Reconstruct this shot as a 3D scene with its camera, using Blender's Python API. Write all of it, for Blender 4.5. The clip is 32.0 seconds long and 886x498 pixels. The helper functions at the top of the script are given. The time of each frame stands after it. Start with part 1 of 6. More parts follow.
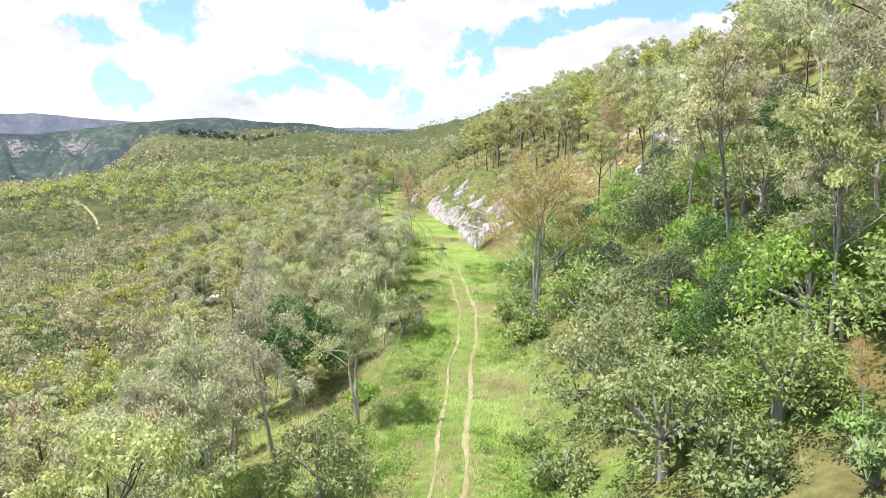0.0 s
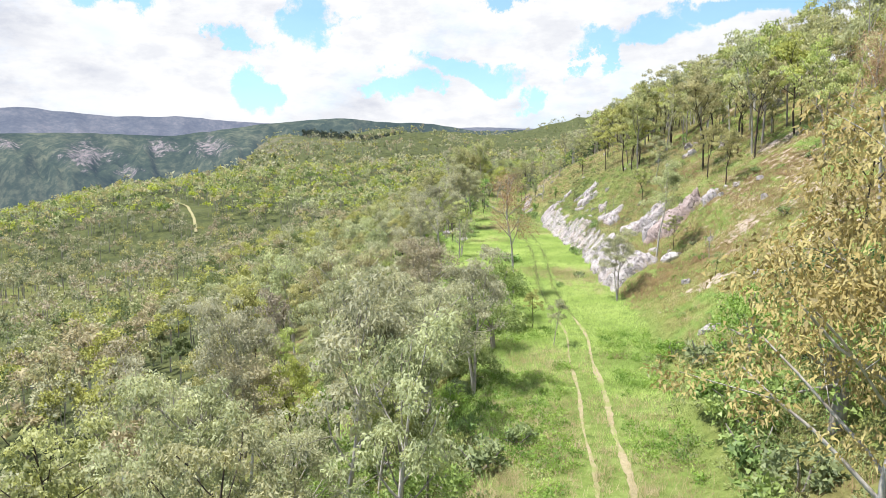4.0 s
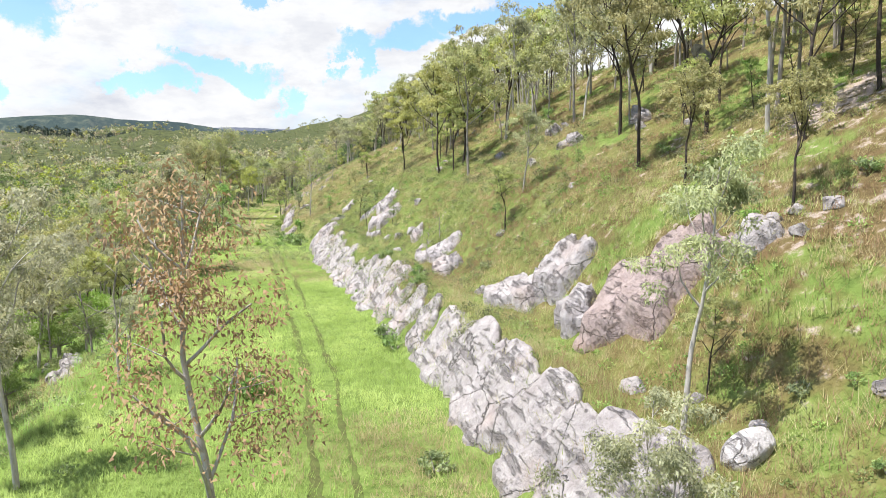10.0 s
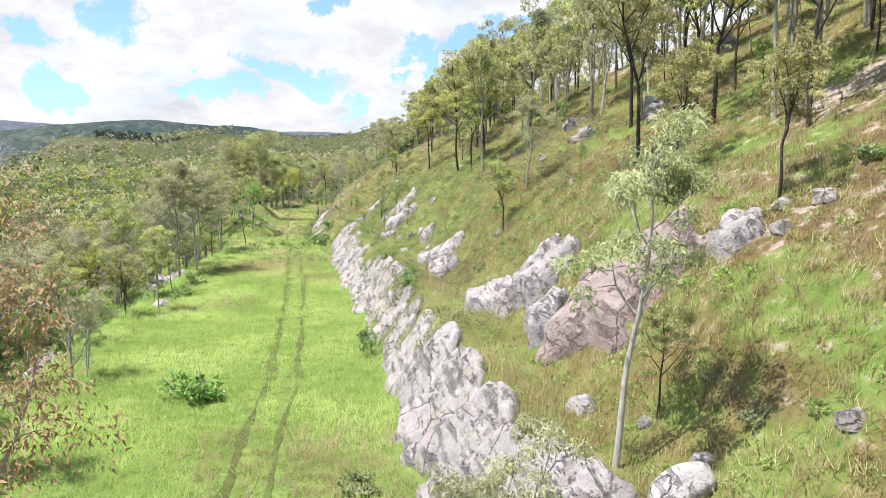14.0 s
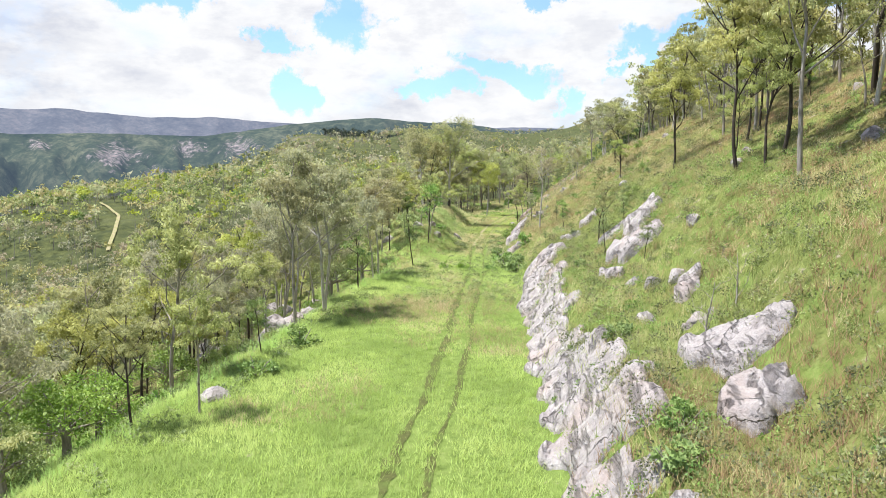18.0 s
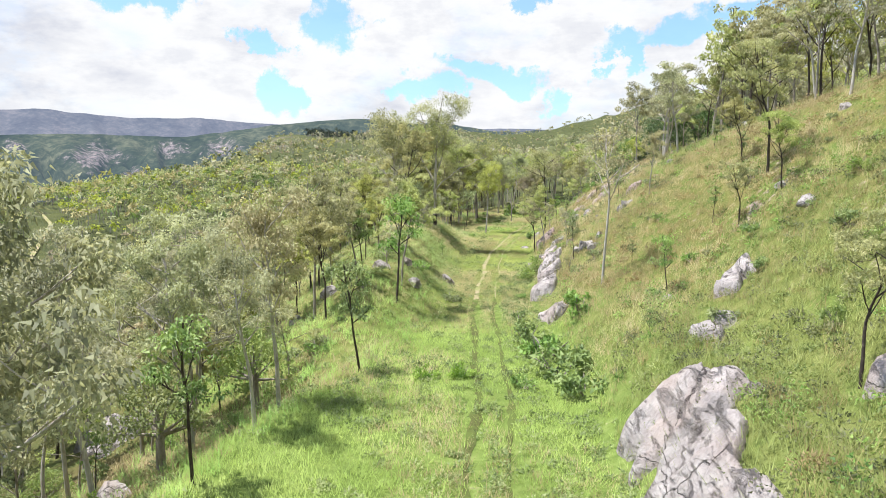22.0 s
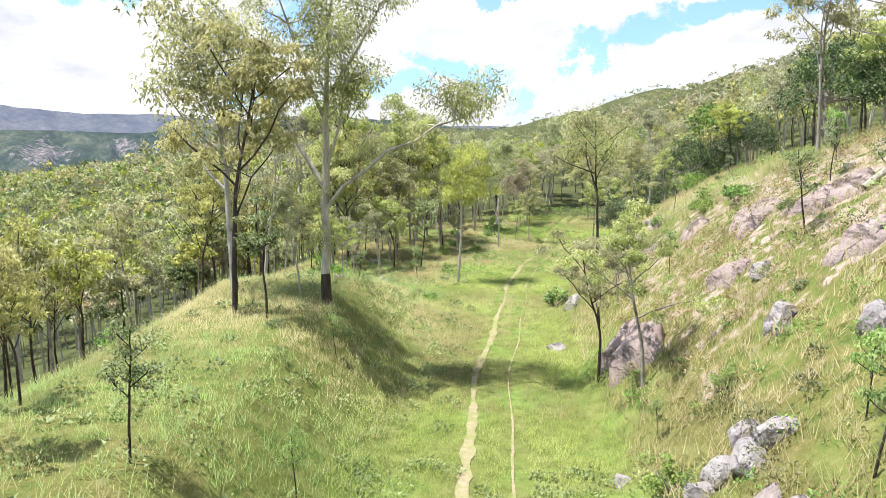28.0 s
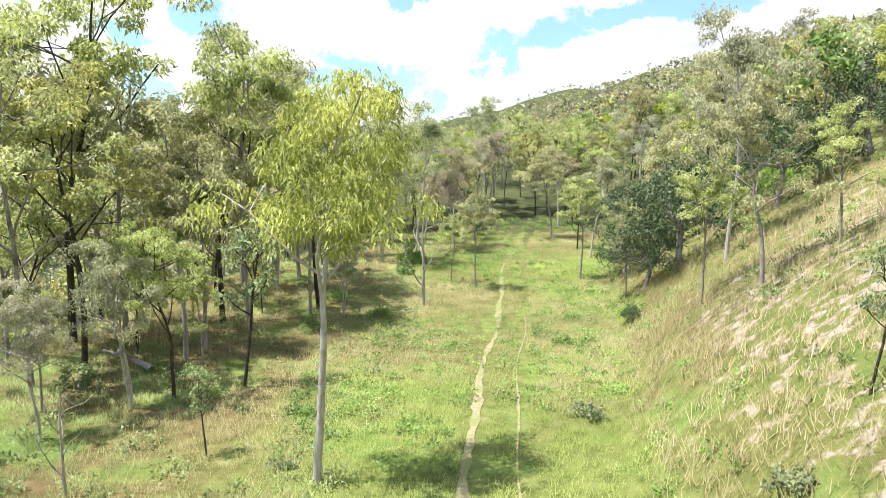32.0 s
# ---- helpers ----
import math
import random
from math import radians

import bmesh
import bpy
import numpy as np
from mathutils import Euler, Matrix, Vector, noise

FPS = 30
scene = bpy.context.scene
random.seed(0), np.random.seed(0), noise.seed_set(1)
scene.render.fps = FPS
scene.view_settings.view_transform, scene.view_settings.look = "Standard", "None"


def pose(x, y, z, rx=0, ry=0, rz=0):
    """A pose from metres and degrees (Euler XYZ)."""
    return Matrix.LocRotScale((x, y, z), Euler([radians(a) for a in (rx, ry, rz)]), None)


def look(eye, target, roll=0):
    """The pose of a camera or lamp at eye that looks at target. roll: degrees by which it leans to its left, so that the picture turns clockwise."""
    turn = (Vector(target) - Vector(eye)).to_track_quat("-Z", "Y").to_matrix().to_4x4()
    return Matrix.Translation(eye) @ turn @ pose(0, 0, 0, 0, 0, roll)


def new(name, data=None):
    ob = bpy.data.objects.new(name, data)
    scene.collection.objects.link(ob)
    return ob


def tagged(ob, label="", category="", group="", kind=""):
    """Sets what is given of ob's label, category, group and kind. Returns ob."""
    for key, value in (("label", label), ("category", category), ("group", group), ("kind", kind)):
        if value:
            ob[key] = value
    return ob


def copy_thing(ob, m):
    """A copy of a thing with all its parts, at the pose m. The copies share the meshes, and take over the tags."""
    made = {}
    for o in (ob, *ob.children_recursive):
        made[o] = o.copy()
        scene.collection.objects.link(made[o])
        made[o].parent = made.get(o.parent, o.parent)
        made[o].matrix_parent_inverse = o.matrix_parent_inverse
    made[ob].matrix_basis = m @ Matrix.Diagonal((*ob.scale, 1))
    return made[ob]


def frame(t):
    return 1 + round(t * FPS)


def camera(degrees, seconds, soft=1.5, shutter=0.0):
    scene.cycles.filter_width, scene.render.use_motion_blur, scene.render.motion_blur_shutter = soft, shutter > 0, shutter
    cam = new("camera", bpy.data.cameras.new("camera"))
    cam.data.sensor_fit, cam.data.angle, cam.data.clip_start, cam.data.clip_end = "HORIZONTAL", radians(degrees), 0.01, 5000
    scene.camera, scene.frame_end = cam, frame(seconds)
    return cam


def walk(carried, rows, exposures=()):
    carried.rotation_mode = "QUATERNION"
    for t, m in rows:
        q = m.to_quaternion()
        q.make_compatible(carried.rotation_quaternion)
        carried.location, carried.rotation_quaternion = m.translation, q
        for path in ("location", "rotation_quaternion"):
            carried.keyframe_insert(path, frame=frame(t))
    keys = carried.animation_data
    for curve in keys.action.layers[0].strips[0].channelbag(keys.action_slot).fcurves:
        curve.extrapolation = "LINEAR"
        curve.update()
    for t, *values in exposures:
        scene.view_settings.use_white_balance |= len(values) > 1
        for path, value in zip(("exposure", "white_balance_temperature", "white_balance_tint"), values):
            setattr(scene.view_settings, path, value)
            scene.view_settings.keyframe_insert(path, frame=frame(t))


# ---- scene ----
cam = camera(62.98, 32.0, soft=0.8)
# seconds, place in metres, tilt, lean and heading in degrees
PATH = [
    (0, 1.06, 7.40, 9.95, 83.03, 0.00, 0.82),
    (0.5, 1.41, 11.59, 9.82, 83.01, -0.00, 12.63),
    (1, 1.81, 15.79, 9.71, 83.00, 0.00, 14.92),
    (1.5, 1.92, 19.81, 9.72, 82.98, 0.00, 14.93),
    (2, 1.87, 23.67, 9.77, 82.95, 0.00, 14.94),
    (2.5, 1.59, 27.52, 9.80, 82.93, 0.00, 14.84),
    (3, 1.21, 31.44, 9.83, 82.90, 0.00, 13.50),
    (3.5, 0.87, 35.46, 9.73, 82.94, 0.00, 11.78),
    (5.5, -0.32, 52.21, 8.87, 83.12, 0.00, 4.56),
    (6, -0.74, 56.44, 9.02, 83.03, 0.00, 2.40),
    (6.5, -1.06, 60.69, 9.13, 83.02, -0.00, 2.13),
    (7, -1.31, 64.93, 9.04, 83.03, -0.00, 2.15),
    (7.5, -1.53, 69.03, 8.98, 83.05, -0.00, 2.16),
    (8, -1.68, 73.04, 9.01, 83.07, -0.00, 2.15),
    (8.5, -1.79, 76.70, 8.99, 83.16, -0.00, 2.19),
    (9, -1.86, 79.64, 8.94, 83.15, -0.00, 1.85),
    (9.5, -1.81, 81.82, 8.88, 83.20, 0.00, -7.93),
    (10, -1.74, 83.28, 8.79, 83.16, 0.00, -8.30),
    (10.5, -1.31, 84.18, 8.60, 83.20, 0.00, -8.28),
    (11, -0.44, 84.55, 8.42, 83.29, -0.00, -8.25),
    (11.5, 0.77, 84.47, 8.27, 83.38, -0.00, -8.38),
    (12, 1.80, 84.21, 8.15, 83.42, -0.00, -8.54),
    (12.5, 2.17, 84.13, 8.39, 83.43, -0.00, -8.41),
    (13, 2.27, 84.11, 8.50, 83.45, -0.00, -8.30),
    (13.5, 2.38, 84.48, 8.38, 83.46, -0.00, -3.42),
    (14, 2.48, 85.34, 8.32, 83.43, -0.00, -3.44),
    (14.5, 2.53, 86.67, 8.22, 83.48, -0.00, 5.35),
    (16.5, 2.99, 98.24, 8.21, 83.17, 0.00, 9.04),
    (17, 2.58, 101.93, 8.32, 83.03, 0.00, 9.51),
    (17.5, 2.03, 105.79, 8.27, 83.04, 0.00, 11.49),
    (18, 1.39, 109.73, 8.18, 83.10, 0.00, 13.11),
    (18.5, 0.68, 113.67, 8.12, 83.13, 0.00, 13.17),
    (19, -0.12, 117.59, 8.16, 83.07, -0.00, 13.17),
    (19.5, -0.94, 121.56, 8.12, 83.04, 0.00, 13.26),
    (20, -1.84, 125.47, 8.08, 83.08, -0.00, 13.32),
    (20.5, -2.77, 129.40, 7.99, 83.18, 0.00, 13.37),
    (21, -3.75, 133.47, 7.98, 83.15, 0.00, 12.67),
    (21.5, -4.75, 137.56, 7.92, 83.16, -0.00, 12.48),
    (22, -5.65, 141.65, 7.84, 83.21, -0.00, 12.06),
    (22.5, -6.50, 145.78, 7.78, 83.12, -0.00, 11.86),
    (23, -7.31, 149.82, 7.72, 83.06, -0.00, 10.08),
    (23.5, -8.08, 153.91, 7.56, 83.21, -0.00, 9.73),
    (24, -8.81, 157.96, 7.49, 83.18, -0.00, 9.57),
    (24.5, -9.43, 162.01, 7.47, 83.10, -0.00, 9.64),
    (25, -9.98, 165.85, 7.33, 83.14, -0.00, 9.49),
    (25.5, -10.55, 169.52, 7.21, 83.16, 0.00, 9.45),
    (27.5, -12.46, 183.27, 7.08, 83.01, 0.00, 9.46),
    (28, -12.93, 186.96, 6.92, 83.02, 0.00, 9.40),
    (28.5, -13.35, 190.71, 6.68, 83.23, 0.00, 9.49),
    (29, -13.73, 194.59, 6.53, 83.27, 0.00, 9.68),
    (29.5, -14.15, 198.63, 6.46, 83.12, 0.00, 9.66),
    (30, -14.52, 202.73, 6.30, 83.11, 0.00, 9.35),
    (30.5, -15.00, 206.78, 6.17, 83.12, 0.00, 8.72),
    (31, -15.49, 210.82, 6.11, 83.00, -0.00, 7.41),
    (31.5, -15.86, 214.86, 5.98, 83.04, -0.00, 5.90),
    (32, -16.18, 218.90, 6.02, 83.06, -0.00, 2.67),
]
walk(cam, [(t, pose(x, y, z, tilt, lean, turn)) for t, x, y, z, tilt, lean, turn in PATH], exposures=[(0, 0.84), (3, 0.76), (8, 0.70), (23, 0.70), (27, 0.82), (30, 0.96), (32, 0.96)])

# openings of blue sky between the clouds: azimuth, elevation, half width, half height in degrees
BLUE = [(-34, 12.5, 3.5, 1.3), (-19, 10.5, 3.3, 1.8), (-25, 5.5, 1.8, 1.5), (-12, 5.2, 2.6, 1.0), (-8.5, 7, 3.8, 1.0), (-2.8, 5.3, 1.5, 1.3),
        (4.3, 9.8, 5.2, 1.1), (11, 10.8, 4.5, 1.0), (1, 8.2, 1.0, 1.8), (-5, 12.3, 1.8, 0.9), (-26, 8.7, 2.5, 0.8), (16, 11.5, 4, 0.9), (-22, 13.5, 5, 0.8)]
# bends of the dirt road over the valley
ROAD = [(-186, 346), (-161, 323), (-146, 301), (-137, 286)]
PLANTS = [("rust", -4.0, 96.6, 0.95), ("tan", 6.4, 53.4, 1.0), ("dome", -8.8, 51, 0.84, 0, 0.2), ("broad", -26.1, 214.4, 1.1, 0), ("gum", -10.4, 209, 0.58, 0), ("gum", -11.6, 212, 0.55, 1), ("slim", -11.3, 222, 0.88)]
PLANTS += [("leafy", -3.9, 81.2, 0.62), ("leafy", -6.1, 87.4, 0.79), ("leafy", -4.2, 88.2, 0.83)]
PLANTS += [("dense", 9.4, 47.9, 0.57), ("dense", 11.4, 41.9, 0.43), ("dense", 12.3, 35.7, 0.4), ("dense", 14.1, 34.9, 0.22), ("grey", 14.3, 31.7, 0.66), ("bush", 8.7, 34.6, 1.3), ("bush", 10.8, 31.9, 0.82), ("bush", 9, 29.8, 0.6), ("bush", 11.8, 29, 0.81), ("bush", 8.8, 40, 0.97), ("grey", -13.1, 49.7, 0.61), ("pale", -10.9, 45.0, 0.5), ("grey", -13.4, 40.8, 0.74), ("grey", -5.9, 71, 0.69), ("grey", -11.1, 83, 0.64), ("bush", -24.5, 49.1, 1.3), ("bush", -14, 45.5, 1.3), ("bush", -3.5, 44.5, 0.7), ("bush", -1.2, 46.5, 0.59), ("bush", 5.2, 32.9, 0.98), ("bush", 4.1, 36.6, 0.67), ("rust", 12.1, 26.3, 0.27), ("shrub", 9.2, 26.3, 0.96), ("gum", -6.8, 47.7, 0.32)]
PLANTS += [("dead", -16.3, 70, 1.03), ("grey", -5.7, 68.4, 0.79), ("bush", -4.1, 61.9, 0.77), ("bush", -10.8, 72.3, 0.8), ("shrub", 6.8, 65, 1.3), ("dense", -4.8, 73.6, 0.19), ("gum_y", 13.2, 113, 0.63), ("grey", 10.1, 128.7, 0.55), ("gum", -41.1, 90.5, 0.86), ("grey", -22.4, 96.1, 0.85), ("gum_y", -1.9, 86, 0.28), ("bush", -4.6, 96.6, 1.3), ("bush", 5.6, 59.5, 1.1), ("shrub", -1.4, 67.8, 0.69)]
PLANTS += [("grey", 4, 95.2, 0.54), ("gum", 22.4, 132.6, 0.82), ("gum", 24.3, 118.4, 0.75), ("bush", -3.9, 85.5, 1.21), ("gum_y", -4.6, 91.4, 0.36), ("grey", -0.4, 82.4, 0.29), ("dense", -5.5, 81.4, 0.26), ("thin", 9.9, 89.4, 0.36), ("bush", 5.9, 78.9, 0.6), ("shrub", 7.1, 75.8, 1.29), ("shrub", 8.1, 74.4, 1.1), ("shrub", 15.4, 94.5, 0.78), ("shrub", 11.3, 79.5, 0.62), ("shrub", 9.9, 82.8, 0.42), ("grey", 17, 137.2, 0.91), ("grey", -20.1, 159.6, 0.87)]
PLANTS += [("grey", -11.5, 105.8, 0.9), ("grey", -14.1, 110.3, 0.66), ("gum", -15.1, 124.2, 0.56), ("gum", -15.5, 109.5, 0.33), ("gum", -15.5, 105, 0.36), ("grey", -20.5, 155.1, 0.84), ("grey", -19.4, 154.4, 0.92), ("gum", -26.5, 170.8, 1.05), ("gum", 16.9, 128.1, 0.52), ("shrub", -9.7, 101.3, 0.62), ("shrub", -0.4, 100.7, 0.48), ("gum_y", -20, 109.9, 0.41)]
PLANTS += [("grey", 7.4, 101.0, 0.80, 0), ("gum", 8.9, 102.5, 0.31), ("gum_y", 13.5, 105.8, 0.58), ("gum", 17.6, 122.1, 0.39), ("gum", 21.5, 113.8, 0.44), ("gum", 19.5, 115.3, 0.36), ("grey", 21.3, 152.2, 0.71), ("gum", 22.9, 127.1, 0.43), ("shrub", -6, 114.2, 1.3), ("gum", 13.5, 149.9, 0.54), ("gum", 20.5, 134.4, 0.49), ("shrub", 15.8, 105.4, 0.53), ("shrub", 2.9, 125.2, 0.65), ("shrub", 10.2, 100.1, 0.37), ("shrub", 10.1, 95, 0.41), ("shrub", 1.2, 105.2, 0.58), ("dead", 10.4, 94.5, 0.37), ("thin", 1.1, 154.9, 0.59), ("shrub", 1.1, 120.5, 0.78), ("shrub", 9.8, 96.5, 0.3), ("gum", 23, 110.4, 0.33)]
PLANTS += [("dead", -11.4, 116, 0.7), ("grey", -11.4, 117.4, 0.4), ("gum", -14.6, 130.8, 0.46), ("gum", -13.3, 132.9, 0.47), ("grey", -16.7, 163.2, 0.67), ("gum", 8.4, 126.5, 0.42), ("gum", -16.5, 148.3, 1.02), ("shrub", 1.1, 123, 0.82), ("shrub", 3.2, 127.3, 0.61), ("thin", 12.5, 125.1, 0.34), ("gum", 2.1, 178.2, 0.65)]
PLANTS += [("grey", -15.8, 151.1, 0.98), ("gum", -18.6, 148.7, 0.56), ("thin", -14.9, 141, 0.61), ("thin", -16.4, 158.9, 1.03), ("gum", -17.1, 183.3, 0.65), ("gum", -27.4, 184, 0.62), ("gum_y", 5.7, 164.7, 0.88), ("gum", 8.8, 148.6, 0.71), ("gum", 8.7, 157.1, 0.44), ("gum", 0.6, 160.1, 0.45), ("thin", 2.3, 158.1, 0.49), ("dead", 4.6, 134.9, 0.29), ("dead", 5.7, 136.1, 0.33), ("shrub", -13.8, 143.1, 0.92), ("shrub", -13.5, 137.8, 0.89), ("shrub", 2.5, 131.9, 0.52), ("shrub", 1.8, 136.5, 0.59), ("shrub", 0.1, 139.2, 0.35), ("shrub", -7, 171.4, 1.29), ("shrub", -8.9, 177, 0.95), ("shrub", -0.3, 136.1, 0.41), ("shrub", -0.4, 152.9, 0.46), ("grey", -23.9, 161.7, 0.72), ("gum", -18.9, 142.4, 0.39), ("gum", -32.2, 156.2, 0.68)]
PLANTS += [("pale", -17.2, 166.2, 0.83), ("grey", -23.6, 170.6, 0.88), ("gum", -31.1, 176.2, 0.59), ("thin", -15.3, 170.1, 1.04), ("thin", -16.6, 180.3, 1.29), ("forked", -5.3, 179.5, 0.78), ("thin", -2.6, 173.7, 0.55), ("thin", 1.3, 189.1, 0.36), ("gum", 2.1, 175.4, 0.35), ("gum", 0.5, 175.8, 0.29), ("shrub", -7.8, 173.8, 1.3), ("shrub", -5.9, 168.6, 1.04), ("shrub", -9.9, 182.1, 0.61), ("shrub", -6.4, 178.4, 0.99), ("bush", -11, 170.3, 0.4), ("bush", -12.4, 169.7, 0.39), ("gum_y", 1.6, 181.9, 0.41), ("shrub", -2.2, 184.1, 0.52), ("thin", -3.7, 167.9, 0.25), ("shrub", -8.3, 169.2, 0.55), ("shrub", 0.8, 173.8, 0.47), ("shrub", -19, 174.2, 0.72)]
PLANTS += [("thin", -19.3, 182.6, 0.88), ("gum_y", -25, 188.3, 0.72), ("gum", -39.3, 216.9, 0.81), ("dead", -18.7, 185.5, 0.35), ("thin", -19.8, 192.6, 0.37), ("thin", -18.2, 200.4, 0.33), ("grey", -7.8, 195.8, 0.29), ("thin", -4.1, 198.7, 0.4), ("pale", -2.4, 189.9, 0.4), ("shrub", -14.7, 186.4, 0.69), ("bush", -10.2, 195.6, 0.77), ("shrub", -17.4, 189.1, 0.69), ("dead", -7.3, 186.9, 0.19), ("shrub", -5.7, 185.6, 0.74), ("shrub", -19.3, 190.1, 0.71), ("shrub", -10.4, 188.3, 0.42)]
PLANTS += [("gum_y", -23.9, 209.7, 1.04), ("gum_y", -38.2, 221.3, 0.79), ("thin", -22.5, 209.2, 0.85), ("dead", -18.9, 255.5, 0.85), ("thin", -7.9, 199.1, 0.52), ("shrub", -25.7, 205.7, 0.5), ("thin", -20.1, 209, 0.29), ("thin", -3.9, 213.7, 0.45), ("thin", -10.4, 205.5, 0.24), ("bush", -10.4, 203, 0.42), ("shrub", -5.8, 218.1, 0.77), ("grey", -23, 213.6, 0.41), ("thin", -7.5, 200.5, 0.36)]
PLANTS += [("weeping", -19.8, 234.4, 0.95), ("gum", -23.6, 219.4, 0.35), ("gum", -23.5, 220.7, 0.3), ("thin", -23.2, 222.5, 0.32), ("gum", -9.8, 263.3, 0.67), ("gum", -7.7, 259.9, 0.49), ("grey", -10.5, 218.4, 0.28), ("shrub", -13.3, 227.7, 0.91), ("bush", -9.3, 250.6, 0.46), ("grey", -26.3, 220.2, 0.27), ("gum", -23.7, 250.8, 0.82), ("gum", -25.5, 240.1, 0.56), ("thin", -7, 227.7, 0.39)]
PLANTS += [("dead", -24.8, 233, 0.4), ("thin", -22.8, 235.7, 0.49), ("gum", -8.5, 255.8, 0.38), ("gum", -8.3, 244.3, 0.53), ("gum", -7.7, 240.5, 0.64), ("gum", -16.3, 260.5, 0.57), ("gum", -5.8, 239.9, 0.41), ("shrub", -12.8, 247.5, 0.46), ("shrub", -13, 239.1, 0.56), ("gum", -32.7, 244.4, 0.69), ("gum", -26.9, 244.5, 0.94), ("gum", -30.4, 247.2, 1.14), ("gum_y", -30.3, 243.7, 1.13), ("thin", -23.7, 241.3, 1.15), ("dense", -9.5, 249.7, 0.11), ("gum", -17.7, 262.3, 0.43), ("shrub", -10.9, 230.6, 0.43), ("gum", -8.3, 275.7, 0.6)]
STONES = [(14.2, 104.8, 0.46, 0.31), (7.6, 104.7, 0.5, 0.4), (9.4, 115.9, 0.6, 0.47), (6.0, 121.5, 0.5, 0.4), (8.1, 110.8, 0.5, 0.5), (4.6, 137.4, 0.6, 0.34), (2.9, 139.3, 0.5, 0.4), (3.4, 144.6, 0.5, 0.35), (4.4, 143.2, 0.55, 0.4), (2.6, 146.2, 0.4, 0.3), (5.4, 147.5, 0.5, 0.4)]
STONES += [(-13.7, 134.7, 0.59, 0.37), (-27.2, 156.6, 1.10, 1.21), (-31.0, 175.3, 1.52, 1.39), (-33.3, 176.1, 1.71, 1.19), (-26.7, 180.7, 0.47, 0.34), (-34.0, 111.7, 1.98, 0.82), (-15.6, 121.5, 0.7, 0.5), (-16.4, 124.0, 0.9, 0.7), (-17.2, 126.5, 0.7, 0.6), (-18.5, 150.5, 1.3, 1.2), (-17.6, 152.6, 0.9, 0.8), (-20.6, 161.0, 1.0, 0.8), (-22.5, 158.5, 0.9, 0.8)]
STONES += [(-1.1, 167.8, 0.5, 0.4), (-7.4, 180.9, 0.54, 0.60), (-9.1, 197.3, 0.50, 0.5), (-16.8, 185.0, 0.5, 0.45), (-16.3, 192.5, 0.5, 0.55), (-18.1, 188.1, 0.39, 0.43), (-7.5, 195.8, 0.41, 0.34), (-5.5, 189.9, 0.33, 0.36), (-3.8, 192.2, 0.6, 0.4), (-6.4, 190.0, 0.7, 0.5), (-12.9, 217.7, 0.48, 0.20), (-11.3, 204.6, 0.34, 0.23), (-7.4, 206.1, 0.54, 0.51), (-6.4, 203.1, 0.40, 0.37)]
STONES += [(-12.2, 224.6, 0.48, 0.5), (-23.5, 219.9, 0.24, 0.20), (-23.8, 229.7, 0.45, 0.35), (-11.5, 226.2, 0.31, 0.25), (12.8, 83.0, 0.58, 0.45), (8.1, 79.9, 0.6, 0.32), (-2.3, 56.6, 0.39, 0.32), (-1.6, 60.6, 0.45, 0.37), (24.4, 133.4, 0.84, 1.38), (15.2, 138.7, 0.98, 0.90), (20.1, 81.3, 1.76, 1.94), (26.7, 97.0, 1.80, 1.98), (26.8, 90.9, 2.02, 1.85), (14.6, 132.3, 0.9, 0.9), (17.5, 128.0, 1.0, 0.9)]
STONES += [(-9.5, 202.2, 0.42, 0.3), (-9.0, 201.8, 0.5, 0.3), (-8.5, 202.0, 0.5, 0.3), (-8.9, 202.6, 0.4, 0.3), (-9.9, 202.0, 0.35, 0.25)]
